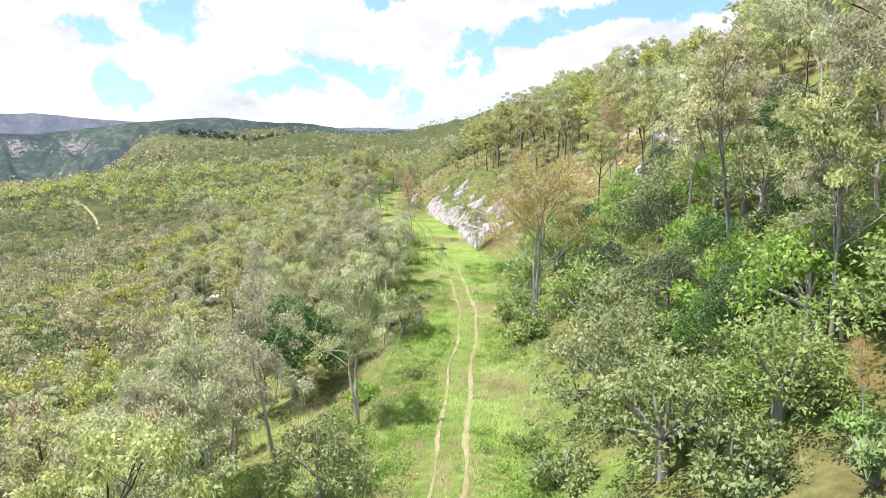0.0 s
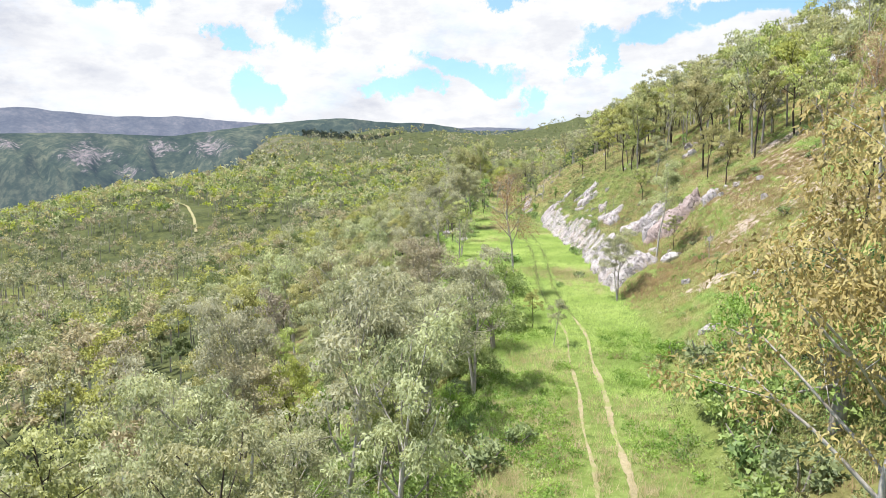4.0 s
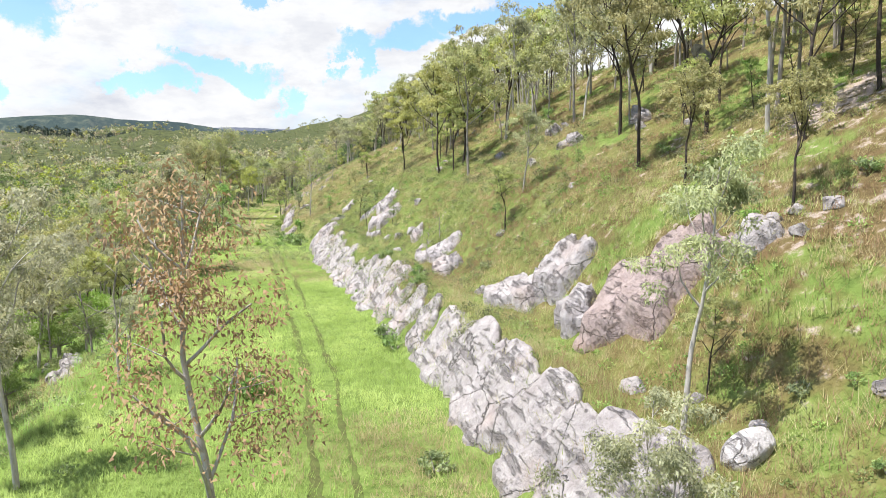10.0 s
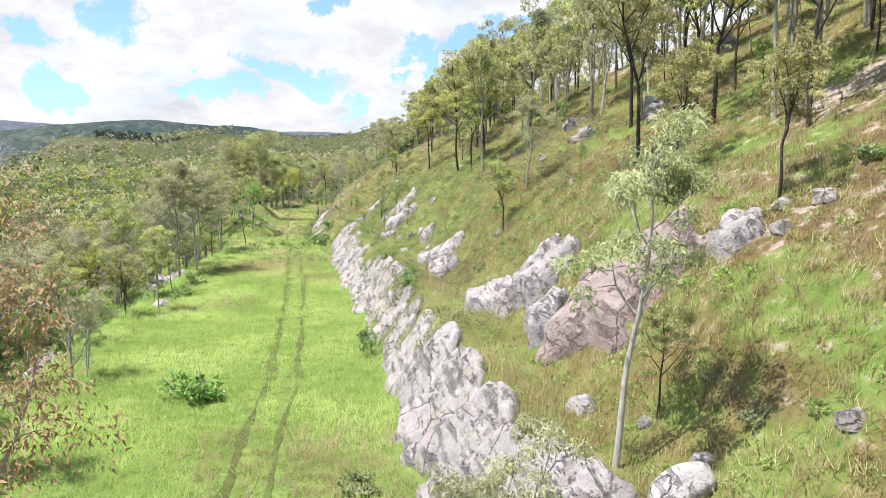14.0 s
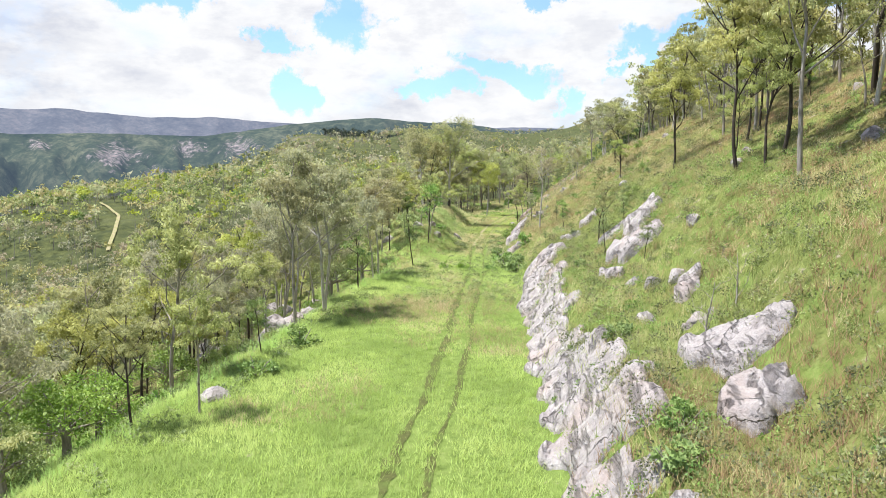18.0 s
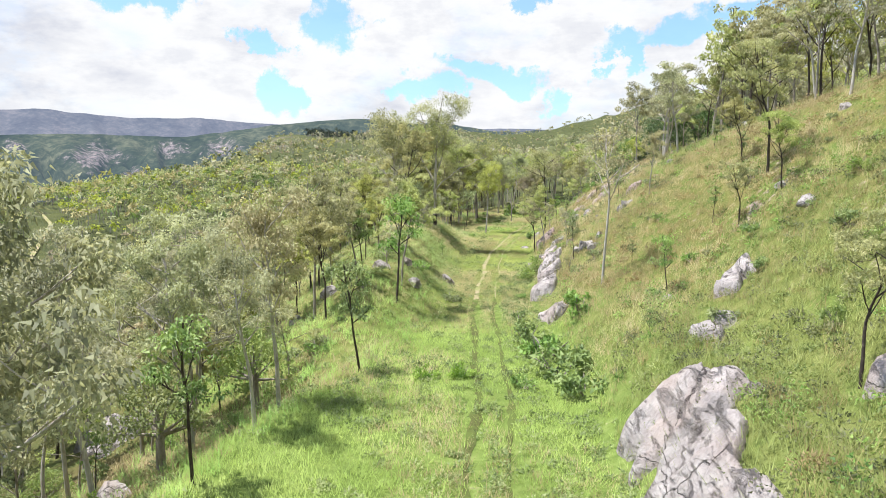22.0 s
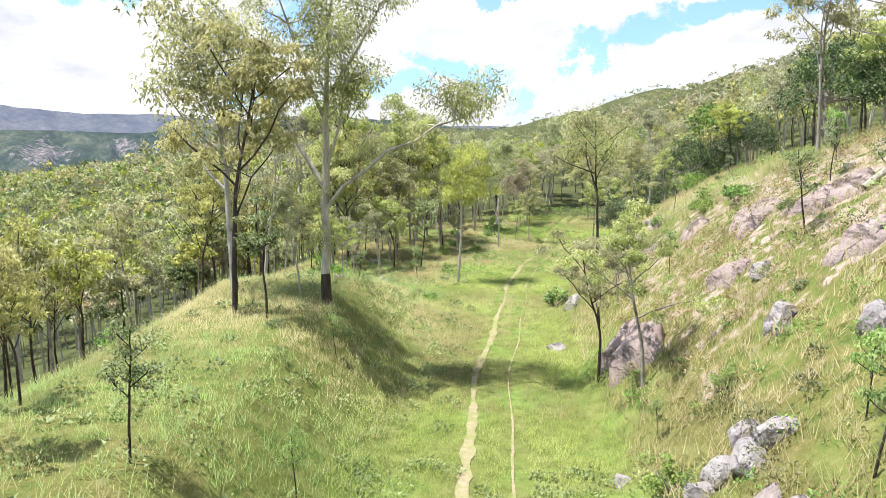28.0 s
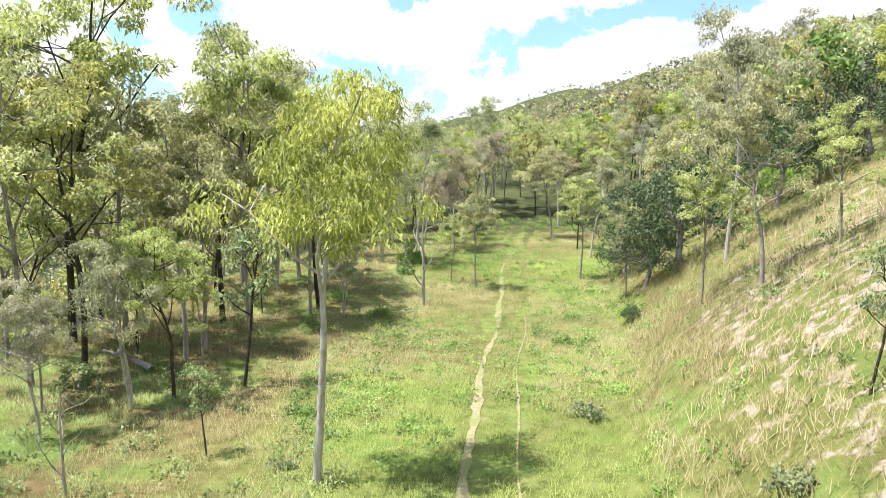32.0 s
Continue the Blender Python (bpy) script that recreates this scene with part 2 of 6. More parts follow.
# granite outcrops: place, half length, half width, how far it stands out, turn from ahead, seed
LEDGES = [(5.2, 100.2, 2.6, 1.7, 0.42, 7, 1), (4.2, 105.2, 3.4, 1.75, 0.4, 7, 2), (3.6, 110.0, 3.6, 1.7, 0.36, 7, 3), (3.0, 114.8, 3.6, 1.5, 0.32, 7, 4), (2.5, 119.8, 1.6, 1.0, 0.26, 8, 6), (1.9, 123.4, 2.0, 1.15, 0.3, 8, 7), (1.5, 127.0, 1.9, 1.0, 0.26, 8, 8),
          (1.2, 131.0, 2.9, 1.6, 0.32, 8, 9), (0.5, 135.4, 3.2, 1.85, 0.32, 8, 10), (-0.5, 140.0, 2.8, 1.3, 0.3, 8, 11), (-1.3, 144.4, 2.6, 1.25, 0.32, 8, 12), (-2.0, 148.8, 2.9, 1.3, 0.36, 8, 13), (-2.6, 153.4, 3.3, 1.35, 0.44, 8, 14), (-3.2, 158.2, 3.0, 1.35, 0.5, 8, 15),
          (-3.3, 161.8, 1.9, 1.6, 0.55, 25, 17), (7.0, 117.6, 2.4, 1.39, 0.86, 20, 20), (8.6, 115.8, 1.5, 1.4, 1.15, 10, 21), (9.7, 108.6, 2.3, 1.9, 1.25, 25, 22), (8.0, 111.6, 1.2, 0.82, 0.99, 10, 23), (12.3, 105.8, 1.04, 0.66, 0.59, 40, 24), (5.2, 128.8, 1.36, 0.98, 0.73, 14, 25),
          (5.0, 133.4, 1.9, 1.5, 0.6, 10, 26), (2.6, 152.4, 1.92, 1.39, 0.59, 14, 28), (3.2, 156.2, 1.76, 1.39, 0.59, 10, 29), (1.6, 149.0, 0.8, 0.66, 0.4, 20, 30), (1.6, 159.6, 1.2, 0.98, 0.33, 10, 31), (-0.4, 171.0, 0.96, 0.74, 0.33, 20, 32), (4.6, 141.0, 0.88, 0.66, 0.46, 10, 33),
          (-1.9, 166.6, 0.72, 0.57, 0.33, 10, 34), (-8.0, 181.6, 0.99, 0.76, 0.45, 10, 40), (-8.8, 187.0, 1.17, 0.76, 0.6, 10, 41), (-8.8, 190.6, 1.44, 0.85, 0.68, 10, 42), (-8.9, 194.2, 1.35, 0.76, 0.52, 10, 43), (-9.4, 199.6, 1.08, 0.76, 0.45, 5, 44)]
# bare sheets of pinkish rock showing through the grass of the cut slope
SHEETS = [(-10.5, 212.2, 1.9, 1.1, 0.55, 4, 50), (-6.0, 215.2, 1.3, 1.0, 0.14, 5, 52), (-4.4, 212.0, 1.4, 1.0, 0.16, 12, 54), (-7.4, 219.0, 0.9, 0.7, 0.1, 5, 55), (-3.0, 196.6, 0.8, 0.6, 0.2, 10, 56), (-5.2, 206.8, 1.0, 0.8, 0.16, 20, 61), (-7.6, 211.4, 0.7, 0.6, 0.14, 20, 62), (-8.2, 226.0, 0.8, 0.7, 0.1, 0, 59)]

# ---- world, sun ----
SUN_ELEV, SUN_AZ = radians(68), radians(-100)     # azimuth from ahead (+y), to the right positive
SUN_DIR = Vector((math.cos(SUN_ELEV) * math.sin(SUN_AZ), math.cos(SUN_ELEV) * math.cos(SUN_AZ), math.sin(SUN_ELEV)))
sun_data = bpy.data.lights.new("sun", "SUN")
sun_data.energy, sun_data.angle, sun_data.color = 5.0, radians(0.53), (1.0, 0.96, 0.91)
sun_lamp = new("sun", sun_data)
sun_lamp.matrix_world = look(SUN_DIR * 100, (0, 0, 0))


class Nodes:
    """Short hand for building a node tree."""

    def __init__(self, tree):
        self.tree = tree
        tree.nodes.clear()

    def add(self, kind, values=(), **props):
        node = self.tree.nodes.new(kind)
        for key, value in props.items():
            setattr_plain(node, key, value)
        for key, value in dict(values).items():
            if isinstance(value, bpy.types.NodeSocket):
                self.tree.links.new(value, node.inputs[key])
            else:
                node.inputs[key].default_value = value
        return node

    def math(self, op, a, b=0.0, c=0.0, clamp=False):
        n = self.add("ShaderNodeMath", {0: a, 1: b, 2: c}, operation=op, use_clamp=clamp)
        return n.outputs[0]

    def mix(self, fac, a, b, blend="MIX"):
        n = self.add("ShaderNodeMix", {0: fac, 6: a, 7: b}, data_type="RGBA", blend_type=blend)
        return n.outputs[2]

    def noise(self, vec, scale, detail=4.0, rough=0.55, out="Fac", dist=0.0):
        n = self.add("ShaderNodeTexNoise", {"Vector": vec, "Scale": scale, "Detail": detail, "Roughness": rough, "Distortion": dist})
        return n.outputs[out]

    def ramp(self, fac, *stops):
        n = self.add("ShaderNodeValToRGB", {0: fac})
        while len(n.color_ramp.elements) < len(stops):
            n.color_ramp.elements.new(0.5)
        for e, (pos, col) in zip(n.color_ramp.elements, stops):
            e.position, e.color = pos, (*col, 1) if len(col) == 3 else col
        return n.outputs[0]

    def step(self, value, lo, hi):
        n = self.add("ShaderNodeMapRange", {0: value, 1: lo, 2: hi, 3: 0.0, 4: 1.0}, interpolation_type="SMOOTHSTEP", clamp=True)
        return n.outputs[0]


def setattr_plain(node, key, value):
    if key == "operation":
        node.operation = value
    elif key == "use_clamp":
        node.use_clamp = value
    elif key == "data_type":
        node.data_type = value
    elif key == "blend_type":
        node.blend_type = value
    elif key == "interpolation_type":
        node.interpolation_type = value
    elif key == "clamp":
        node.clamp = value
    elif key == "attribute_name":
        node.attribute_name = value
    elif key == "feature":
        node.feature = value
    elif key == "sky_type":
        node.sky_type = value


world = bpy.data.worlds.new("sky")
scene.world = world
world.use_nodes = True
w = Nodes(world.node_tree)
coord = w.add("ShaderNodeTexCoord").outputs["Generated"]
sky = w.add("ShaderNodeTexSky", sky_type="NISHITA")
sky.sun_disc = False
sky.sun_elevation, sky.sun_rotation = SUN_ELEV, SUN_AZ
sky.altitude, sky.air_density, sky.dust_density, sky.ozone_density = 400, 1.0, 1.2, 1.0
sep = w.add("ShaderNodeSeparateXYZ", {0: coord})
# cloud sheet: directions laid on a flat layer overhead
up = w.math("MAXIMUM", w.math("ADD", sep.outputs[2], 0.10), 0.02)
flat = w.add("ShaderNodeCombineXYZ", {0: w.math("DIVIDE", sep.outputs[0], up), 1: w.math("DIVIDE", sep.outputs[1], up), 2: 0.0}).outputs[0]
warp = w.noise(flat, 1.3, 5.0, 0.6, "Color")
puffy = w.add("ShaderNodeVectorMath", {0: flat, 1: warp}, operation="ADD").outputs[0]
billow = w.noise(puffy, 0.8, 8.0, 0.58)
# openings of blue sky: azimuth (degrees right of +y), elevation, half width, half height
az = w.math("MULTIPLY", w.math("ARCTAN2", sep.outputs[0], sep.outputs[1]), 57.2958)
el = w.math("MULTIPLY", w.math("ARCSINE", sep.outputs[2]), 57.2958)
wob = w.noise(coord, 6.0, 8.0, 0.66, "Color")
wsep = w.add("ShaderNodeSeparateColor", {0: wob})
azw = w.math("ADD", az, w.math("MULTIPLY", w.math("SUBTRACT", wsep.outputs[0], 0.5), 20.0))
elw = w.math("ADD", el, w.math("MULTIPLY", w.math("SUBTRACT", wsep.outputs[1], 0.5), 9.0))
field = None
for a0, e0, ra, re in BLUE:
    da = w.math("DIVIDE", w.math("SUBTRACT", azw, a0), ra)
    de = w.math("DIVIDE", w.math("SUBTRACT", elw, e0), re)
    one = w.math("SUBTRACT", 1.0, w.math("ADD", w.math("MULTIPLY", da, da), w.math("MULTIPLY", de, de)))
    field = one if field is None else w.math("MAXIMUM", field, one)
fray = w.noise(coord, 22.0, 9.0, 0.68)
gap = w.step(w.math("ADD", field, w.math("MULTIPLY", w.math("SUBTRACT", fray, 0.5), 3.2)), -0.40, 0.45)
veil = w.step(w.noise(w.add("ShaderNodeMapping", {"Vector": coord, "Scale": (1.0, 1.0, 1.8)}).outputs[0], 5.0, 8.0, 0.62), 0.50, 0.70)
gap = w.math("MAXIMUM", gap, w.math("MULTIPLY", veil, 0.30))
# away from the view the cover thins to scattered clouds
side = w.step(w.math("ABSOLUTE", az), 60.0, 90.0)
high = w.step(el, 24.0, 34.0)
elsewhere = w.math("MAXIMUM", side, high)
scatter = w.step(billow, 0.60, 0.44)
opening = w.mix(elsewhere, gap, scatter)
cover = w.math("SUBTRACT", 1.0, w.math("MULTIPLY", opening, 0.86), clamp=True)
shade = w.noise(puffy, 2.0, 6.0, 0.6)
# grey undersides: low lobes and the lower rim of each heap
lobes = w.noise(w.add("ShaderNodeMapping", {"Vector": coord, "Scale": (1.0, 1.0, 2.6)}).outputs[0], 5.0, 7.0, 0.6)
heaps = w.noise(w.add("ShaderNodeMapping", {"Vector": coord, "Scale": (1.0, 1.0, 2.2), "Location": (0.0, 0.0, 0.05)}).outputs[0], 13.0, 7.0, 0.62)
base = w.math("ADD", w.math("MULTIPLY", w.step(lobes, 0.46, 0.64), 0.65), w.math("MULTIPLY", w.step(heaps, 0.48, 0.66), 0.45), clamp=True)
cloud = w.mix(shade, (0.95, 0.965, 1.0, 1), (1.0, 1.0, 1.0, 1))
cloud = w.mix(base, cloud, (0.71, 0.735, 0.815, 1))
clear = w.add("ShaderNodeBackground", {"Color": w.mix(1.0, sky.outputs[0], (0.80, 1.10, 1.45, 1), "MULTIPLY"), "Strength": 0.11})
white = w.add("ShaderNodeBackground", {"Color": cloud, "Strength": 0.63})
both = w.add("ShaderNodeMixShader", {0: cover, 1: clear.outputs[0], 2: white.outputs[0]})
w.tree.links.new(both.outputs[0], w.add("ShaderNodeOutputWorld").inputs[0])


# ---- helpers of the scene ----
def hashed(i, j, seed):
    v = np.sin(i * 127.1 + j * 311.7 + seed * 74.7) * 43758.5453
    return v - np.floor(v)


def relief(x, y, size, seed=0, octaves=1):
    """Smooth value noise, -1 to 1, with features of about the given size in metres."""
    x, y = np.asarray(x, float), np.asarray(y, float)
    total, weight, norm = 0.0, 1.0, 0.0
    for o in range(octaves):
        u, v = x / size * 2**o + 31.7 * o, y / size * 2**o - 17.3 * o
        i, j = np.floor(u), np.floor(v)
        a, b = u - i, v - j
        a, b = a * a * (3 - 2 * a), b * b * (3 - 2 * b)
        n = (hashed(i, j, seed) * (1 - a) + hashed(i + 1, j, seed) * a) * (1 - b) + (hashed(i, j + 1, seed) * (1 - a) + hashed(i + 1, j + 1, seed) * a) * b
        total, norm, weight = total + weight * (2 * n - 1), norm + weight, weight * 0.5
    return total / norm


def ease(v, lo, hi):
    s = np.clip((np.asarray(v, float) - lo) / (hi - lo), 0, 1)
    return s * s * (3 - 2 * s)


def mesh_from(name, verts, faces, mats, smooth=False, slots=None):
    """A mesh from an (n, 3) array and an (m, k) array of corners."""
    verts, faces = np.asarray(verts, np.float32), np.asarray(faces, np.int32)
    me = bpy.data.meshes.new(name)
    me.vertices.add(len(verts))
    me.vertices.foreach_set("co", verts.ravel())
    k = faces.shape[1]
    me.loops.add(faces.size)
    me.loops.foreach_set("vertex_index", faces.ravel())
    me.polygons.add(len(faces))
    me.polygons.foreach_set("loop_start", np.arange(0, faces.size, k, dtype=np.int32))
    me.polygons.foreach_set("loop_total", np.full(len(faces), k, np.int32))
    me.polygons.foreach_set("use_smooth", np.full(len(faces), smooth))
    if slots is not None:
        me.polygons.foreach_set("material_index", np.asarray(slots, np.int32))
    for m in mats:
        me.materials.append(m)
    me.update()
    me.validate()
    return me


def child(name, me, parent, label=""):
    ob = new(name, me)
    ob.parent = parent
    return tagged(ob, label) if label else ob


# ---- materials ----
def material(name):
    m = bpy.data.materials.new(name)
    m.use_nodes = True
    n = Nodes(m.node_tree)
    return m, n


def finish(m, n, colour, rough=0.8, bump=None, strength=0.4, distance=0.05, specular=0.25):
    b = n.add("ShaderNodeBsdfPrincipled", {"Base Color": colour, "Roughness": rough, "Specular IOR Level": specular})
    if bump is not None:
        k = n.add("ShaderNodeBump", {"Strength": strength, "Distance": distance, "Height": bump})
        n.tree.links.new(k.outputs[0], b.inputs["Normal"])
    n.tree.links.new(b.outputs[0], n.add("ShaderNodeOutputMaterial").inputs[0])
    return m


def leaf_material(name, dark, mid, light, glow=0.46, rough=0.55, tint=0.22, lift=0.42, mottle=None, patches=0.55, vary=0.34, bright=1.12):
    """Leaves: each one its own shade, crowns apart from one another, light let through."""
    m, n = material(name)
    geo = n.add("ShaderNodeNewGeometry")
    each = geo.outputs["Random Per Island"]
    thing = n.add("ShaderNodeObjectInfo").outputs["Random"]
    pos = n.add("ShaderNodeTexCoord").outputs["Object"]
    patch = n.noise(pos, patches, 4.0, 0.65)
    f = n.math("ADD", n.math("MULTIPLY", each, vary), n.math("MULTIPLY", n.step(patch, 0.32, 0.68), 1.0 - vary))
    col = n.ramp(f, (0.0, dark), (0.5, mid), (1.0, light))
    if mottle:
        # every tree of a wood has a tone of its own
        one = n.add("ShaderNodeAttribute", attribute_name="tree").outputs["Fac"]
        soft_each = n.math("ADD", n.math("MULTIPLY", each, 0.5), n.math("MULTIPLY", n.step(patch, 0.3, 0.7), 0.5))
        tones = [((0.150, 0.125, 0.070, 1), (0.400, 0.345, 0.215, 1)), ((0.110, 0.125, 0.022, 1), (0.380, 0.400, 0.080, 1)), ((0.030, 0.052, 0.018, 1), (0.115, 0.165, 0.050, 1)), ((0.130, 0.140, 0.085, 1), (0.400, 0.400, 0.260, 1))]
        for k, (lo, hi) in enumerate(tones):
            a = 0.30 + 0.17 * k
            pick = n.math("MULTIPLY", n.math("GREATER_THAN", one, a), n.math("LESS_THAN", one, a + 0.17))
            col = n.mix(n.math("MULTIPLY", pick, 0.8), col, n.mix(soft_each, lo, hi))
    hue = n.add("ShaderNodeHueSaturation", {"Hue": n.math("ADD", 0.5 - 0.022, n.math("MULTIPLY", thing, 0.044)), "Saturation": n.math("ADD", 1.0 - tint, n.math("MULTIPLY", thing, 2 * tint)),
                                            "Value": n.math("ADD", bright, n.math("MULTIPLY", thing, 0.36)), "Color": col}).outputs[0]
    part_up = n.add("ShaderNodeVectorMath", {0: geo.outputs["Normal"], 1: (1 - lift, 1 - lift, 1 - lift)}, operation="MULTIPLY").outputs[0]
    soft = n.add("ShaderNodeVectorMath", {0: n.add("ShaderNodeVectorMath", {0: part_up, 1: (0, 0, lift)}, operation="ADD").outputs[0]}, operation="NORMALIZE").outputs[0]
    b = n.add("ShaderNodeBsdfPrincipled", {"Base Color": hue, "Roughness": rough, "Specular IOR Level": 0.25, "Normal": soft})
    tr = n.add("ShaderNodeBsdfTranslucent", {"Color": n.mix(1.0, hue, (1.14, 1.10, 0.86, 1), "MULTIPLY")})
    mixed = n.add("ShaderNodeMixShader", {0: glow, 1: b.outputs[0], 2: tr.outputs[0]})
    n.tree.links.new(mixed.outputs[0], n.add("ShaderNodeOutputMaterial").inputs[0])
    return m


def bark_material(name, low, high, patchy, scale=3.0):
    m, n = material(name)
    pos = n.add("ShaderNodeTexCoord").outputs["Object"]
    tall = n.add("ShaderNodeMapping", {"Vector": pos, "Scale": (1.0, 1.0, 0.18)}).outputs[0]
    grain = n.noise(tall, scale * 4, 6.0, 0.65)
    blot = n.noise(pos, scale * 0.5, 4.0, 0.6)
    col = n.mix(n.step(grain, 0.3, 0.7), (*low, 1), (*high, 1))
    col = n.mix(n.step(blot, 0.5, 0.68), col, (*patchy, 1))
    return finish(m, n, col, 0.85, grain, 0.5, 0.03)


M_GUM = leaf_material("gum_leaves", (0.068, 0.082, 0.034), (0.216, 0.234, 0.098), (0.415, 0.420, 0.218), bright=1.38)
M_GUM_GREY = leaf_material("grey_gum_leaves", (0.092, 0.102, 0.062), (0.226, 0.236, 0.142), (0.400, 0.402, 0.268), bright=1.38)
M_GUM_YELLOW = leaf_material("yellow_gum_leaves", (0.082, 0.088, 0.032), (0.236, 0.238, 0.086), (0.425, 0.415, 0.185), bright=1.38)
M_RUST = leaf_material("rusty_dry_leaves", (0.150, 0.095, 0.055), (0.260, 0.165, 0.095), (0.320, 0.240, 0.140), 0.25)
M_TAN = leaf_material("tan_drying_leaves", (0.120, 0.095, 0.040), (0.260, 0.205, 0.085), (0.380, 0.330, 0.150), 0.3)
M_PALE = leaf_material("pale_dry_leaves", (0.170, 0.145, 0.090), (0.270, 0.240, 0.150), (0.330, 0.320, 0.200), 0.25)
M_DENSE = leaf_material("dark_dense_leaves", (0.018, 0.036, 0.012), (0.048, 0.082, 0.027), (0.120, 0.175, 0.058), 0.25, 0.45)
M_BUSH = leaf_material("bright_bush_leaves", (0.068, 0.118, 0.030), (0.172, 0.232, 0.066), (0.325, 0.378, 0.140), 0.38, 0.45)
M_SHRUB = leaf_material("green_shrub_leaves", (0.070, 0.115, 0.041), (0.170, 0.235, 0.079), (0.310, 0.365, 0.154), 0.3, 0.5)
M_SCRUB = leaf_material("olive_scrub_leaves", (0.045, 0.065, 0.024), (0.115, 0.145, 0.052), (0.230, 0.250, 0.105), 0.3, 0.55)
M_GRASS = leaf_material("lush_grass", (0.135, 0.205, 0.048), (0.222, 0.318, 0.080), (0.330, 0.415, 0.135), 0.25, 0.7, 0.0, 0.85, None, 0.22, 0.30)
M_SLOPEGRASS = leaf_material("slope_grass", (0.105, 0.148, 0.045), (0.190, 0.246, 0.078), (0.310, 0.362, 0.145), 0.25, 0.7, 0.0, 0.8, None, 0.22, 0.46)
M_DRYGRASS = leaf_material("drying_grass", (0.125, 0.112, 0.050), (0.245, 0.215, 0.105), (0.380, 0.330, 0.205), 0.25, 0.7, 0.0, 0.85, None, 0.22, 0.46)
M_REDGRASS = leaf_material("reddish_seeding_grass", (0.105, 0.070, 0.036), (0.195, 0.138, 0.072), (0.300, 0.230, 0.125), 0.25, 0.7, 0.0, 0.85, None, 0.22, 0.46)
M_BARK_PALE = bark_material("pale_smooth_bark", (0.34, 0.305, 0.265), (0.52, 0.49, 0.445), (0.25, 0.215, 0.18))
M_BARK_GREY = bark_material("grey_bark", (0.20, 0.175, 0.15), (0.38, 0.34, 0.30), (0.14, 0.12, 0.10))
M_BARK_DARK = bark_material("charred_dark_bark", (0.028, 0.022, 0.018), (0.080, 0.062, 0.050), (0.15, 0.12, 0.10))
M_DEAD = bark_material("weathered_dead_wood", (0.26, 0.23, 0.20), (0.46, 0.42, 0.38), (0.16, 0.13, 0.11))


def rock_material(name="weathered_granite", warm=(1, 1, 1, 1), stains=0.6):
    m, n = material(name)
    geo = n.add("ShaderNodeNewGeometry")
    pos = geo.outputs["Position"]
    tex = n.add("ShaderNodeTexCoord").outputs["Object"]
    big = n.noise(pos, 0.35, 5.0, 0.6)
    mid = n.noise(pos, 1.6, 6.0, 0.65)
    fine = n.noise(pos, 9.0, 7.0, 0.75)
    run = n.add("ShaderNodeMapping", {"Vector": tex, "Scale": (1.5, 1.5, 0.3)}).outputs[0]
    stain = n.noise(run, 1.2, 5.0, 0.65)
    col = n.ramp(mid, (0.25, (0.26, 0.232, 0.228)), (0.5, (0.39, 0.357, 0.350)), (0.75, (0.53, 0.495, 0.485)))
    col = n.mix(n.math("MULTIPLY", n.step(big, 0.5, 0.7), 0.5), col, (0.45, 0.35, 0.31, 1))
    col = n.mix(n.math("MULTIPLY", n.step(stain, 0.57, 0.72), stains), col, (0.14, 0.115, 0.115, 1))
    col = n.mix(n.math("MULTIPLY", n.step(fine, 0.45, 0.7), 0.25), col, (0.22, 0.20, 0.19, 1))
    crack = n.add("ShaderNodeTexVoronoi", {"Vector": n.add("ShaderNodeVectorMath", {0: pos, 1: n.noise(pos, 0.5, 6.0, 0.7, "Color")}, operation="ADD").outputs[0], "Scale": 0.28}, feature="DISTANCE_TO_EDGE").outputs[0]
    line = n.step(crack, 0.007, 0.0)
    col = n.mix(n.math("MULTIPLY", line, 0.55), col, (0.07, 0.06, 0.055, 1))
    # dark streaks along the slanting joints
    slant = n.add("ShaderNodeMapping", {"Vector": pos, "Rotation": (0.0, 0.75, 0.35), "Scale": (2.6, 0.45, 2.6)}).outputs[0]
    seam = n.noise(slant, 1.0, 7.0, 0.72, "Fac", 0.6)
    col = n.mix(n.math("MULTIPLY", n.step(seam, 0.55, 0.68), stains), col, (0.115, 0.098, 0.098, 1))
    col = n.mix(1.0, col, warm, "MULTIPLY")
    h = n.math("SUBTRACT", n.math("ADD", n.math("MULTIPLY", mid, 0.7), n.math("MULTIPLY", fine, 0.25)), n.math("ADD", n.math("MULTIPLY", line, 0.8), n.math("MULTIPLY", n.step(seam, 0.52, 0.64), 0.45)))
    return finish(m, n, col, 0.85, h, 1.0, 0.3)


M_ROCK = rock_material()
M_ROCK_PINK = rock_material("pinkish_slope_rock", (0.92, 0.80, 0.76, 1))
M_ROCK_WHITE = rock_material("bleached_granite", (1.45, 1.48, 1.48, 1), 0.08)


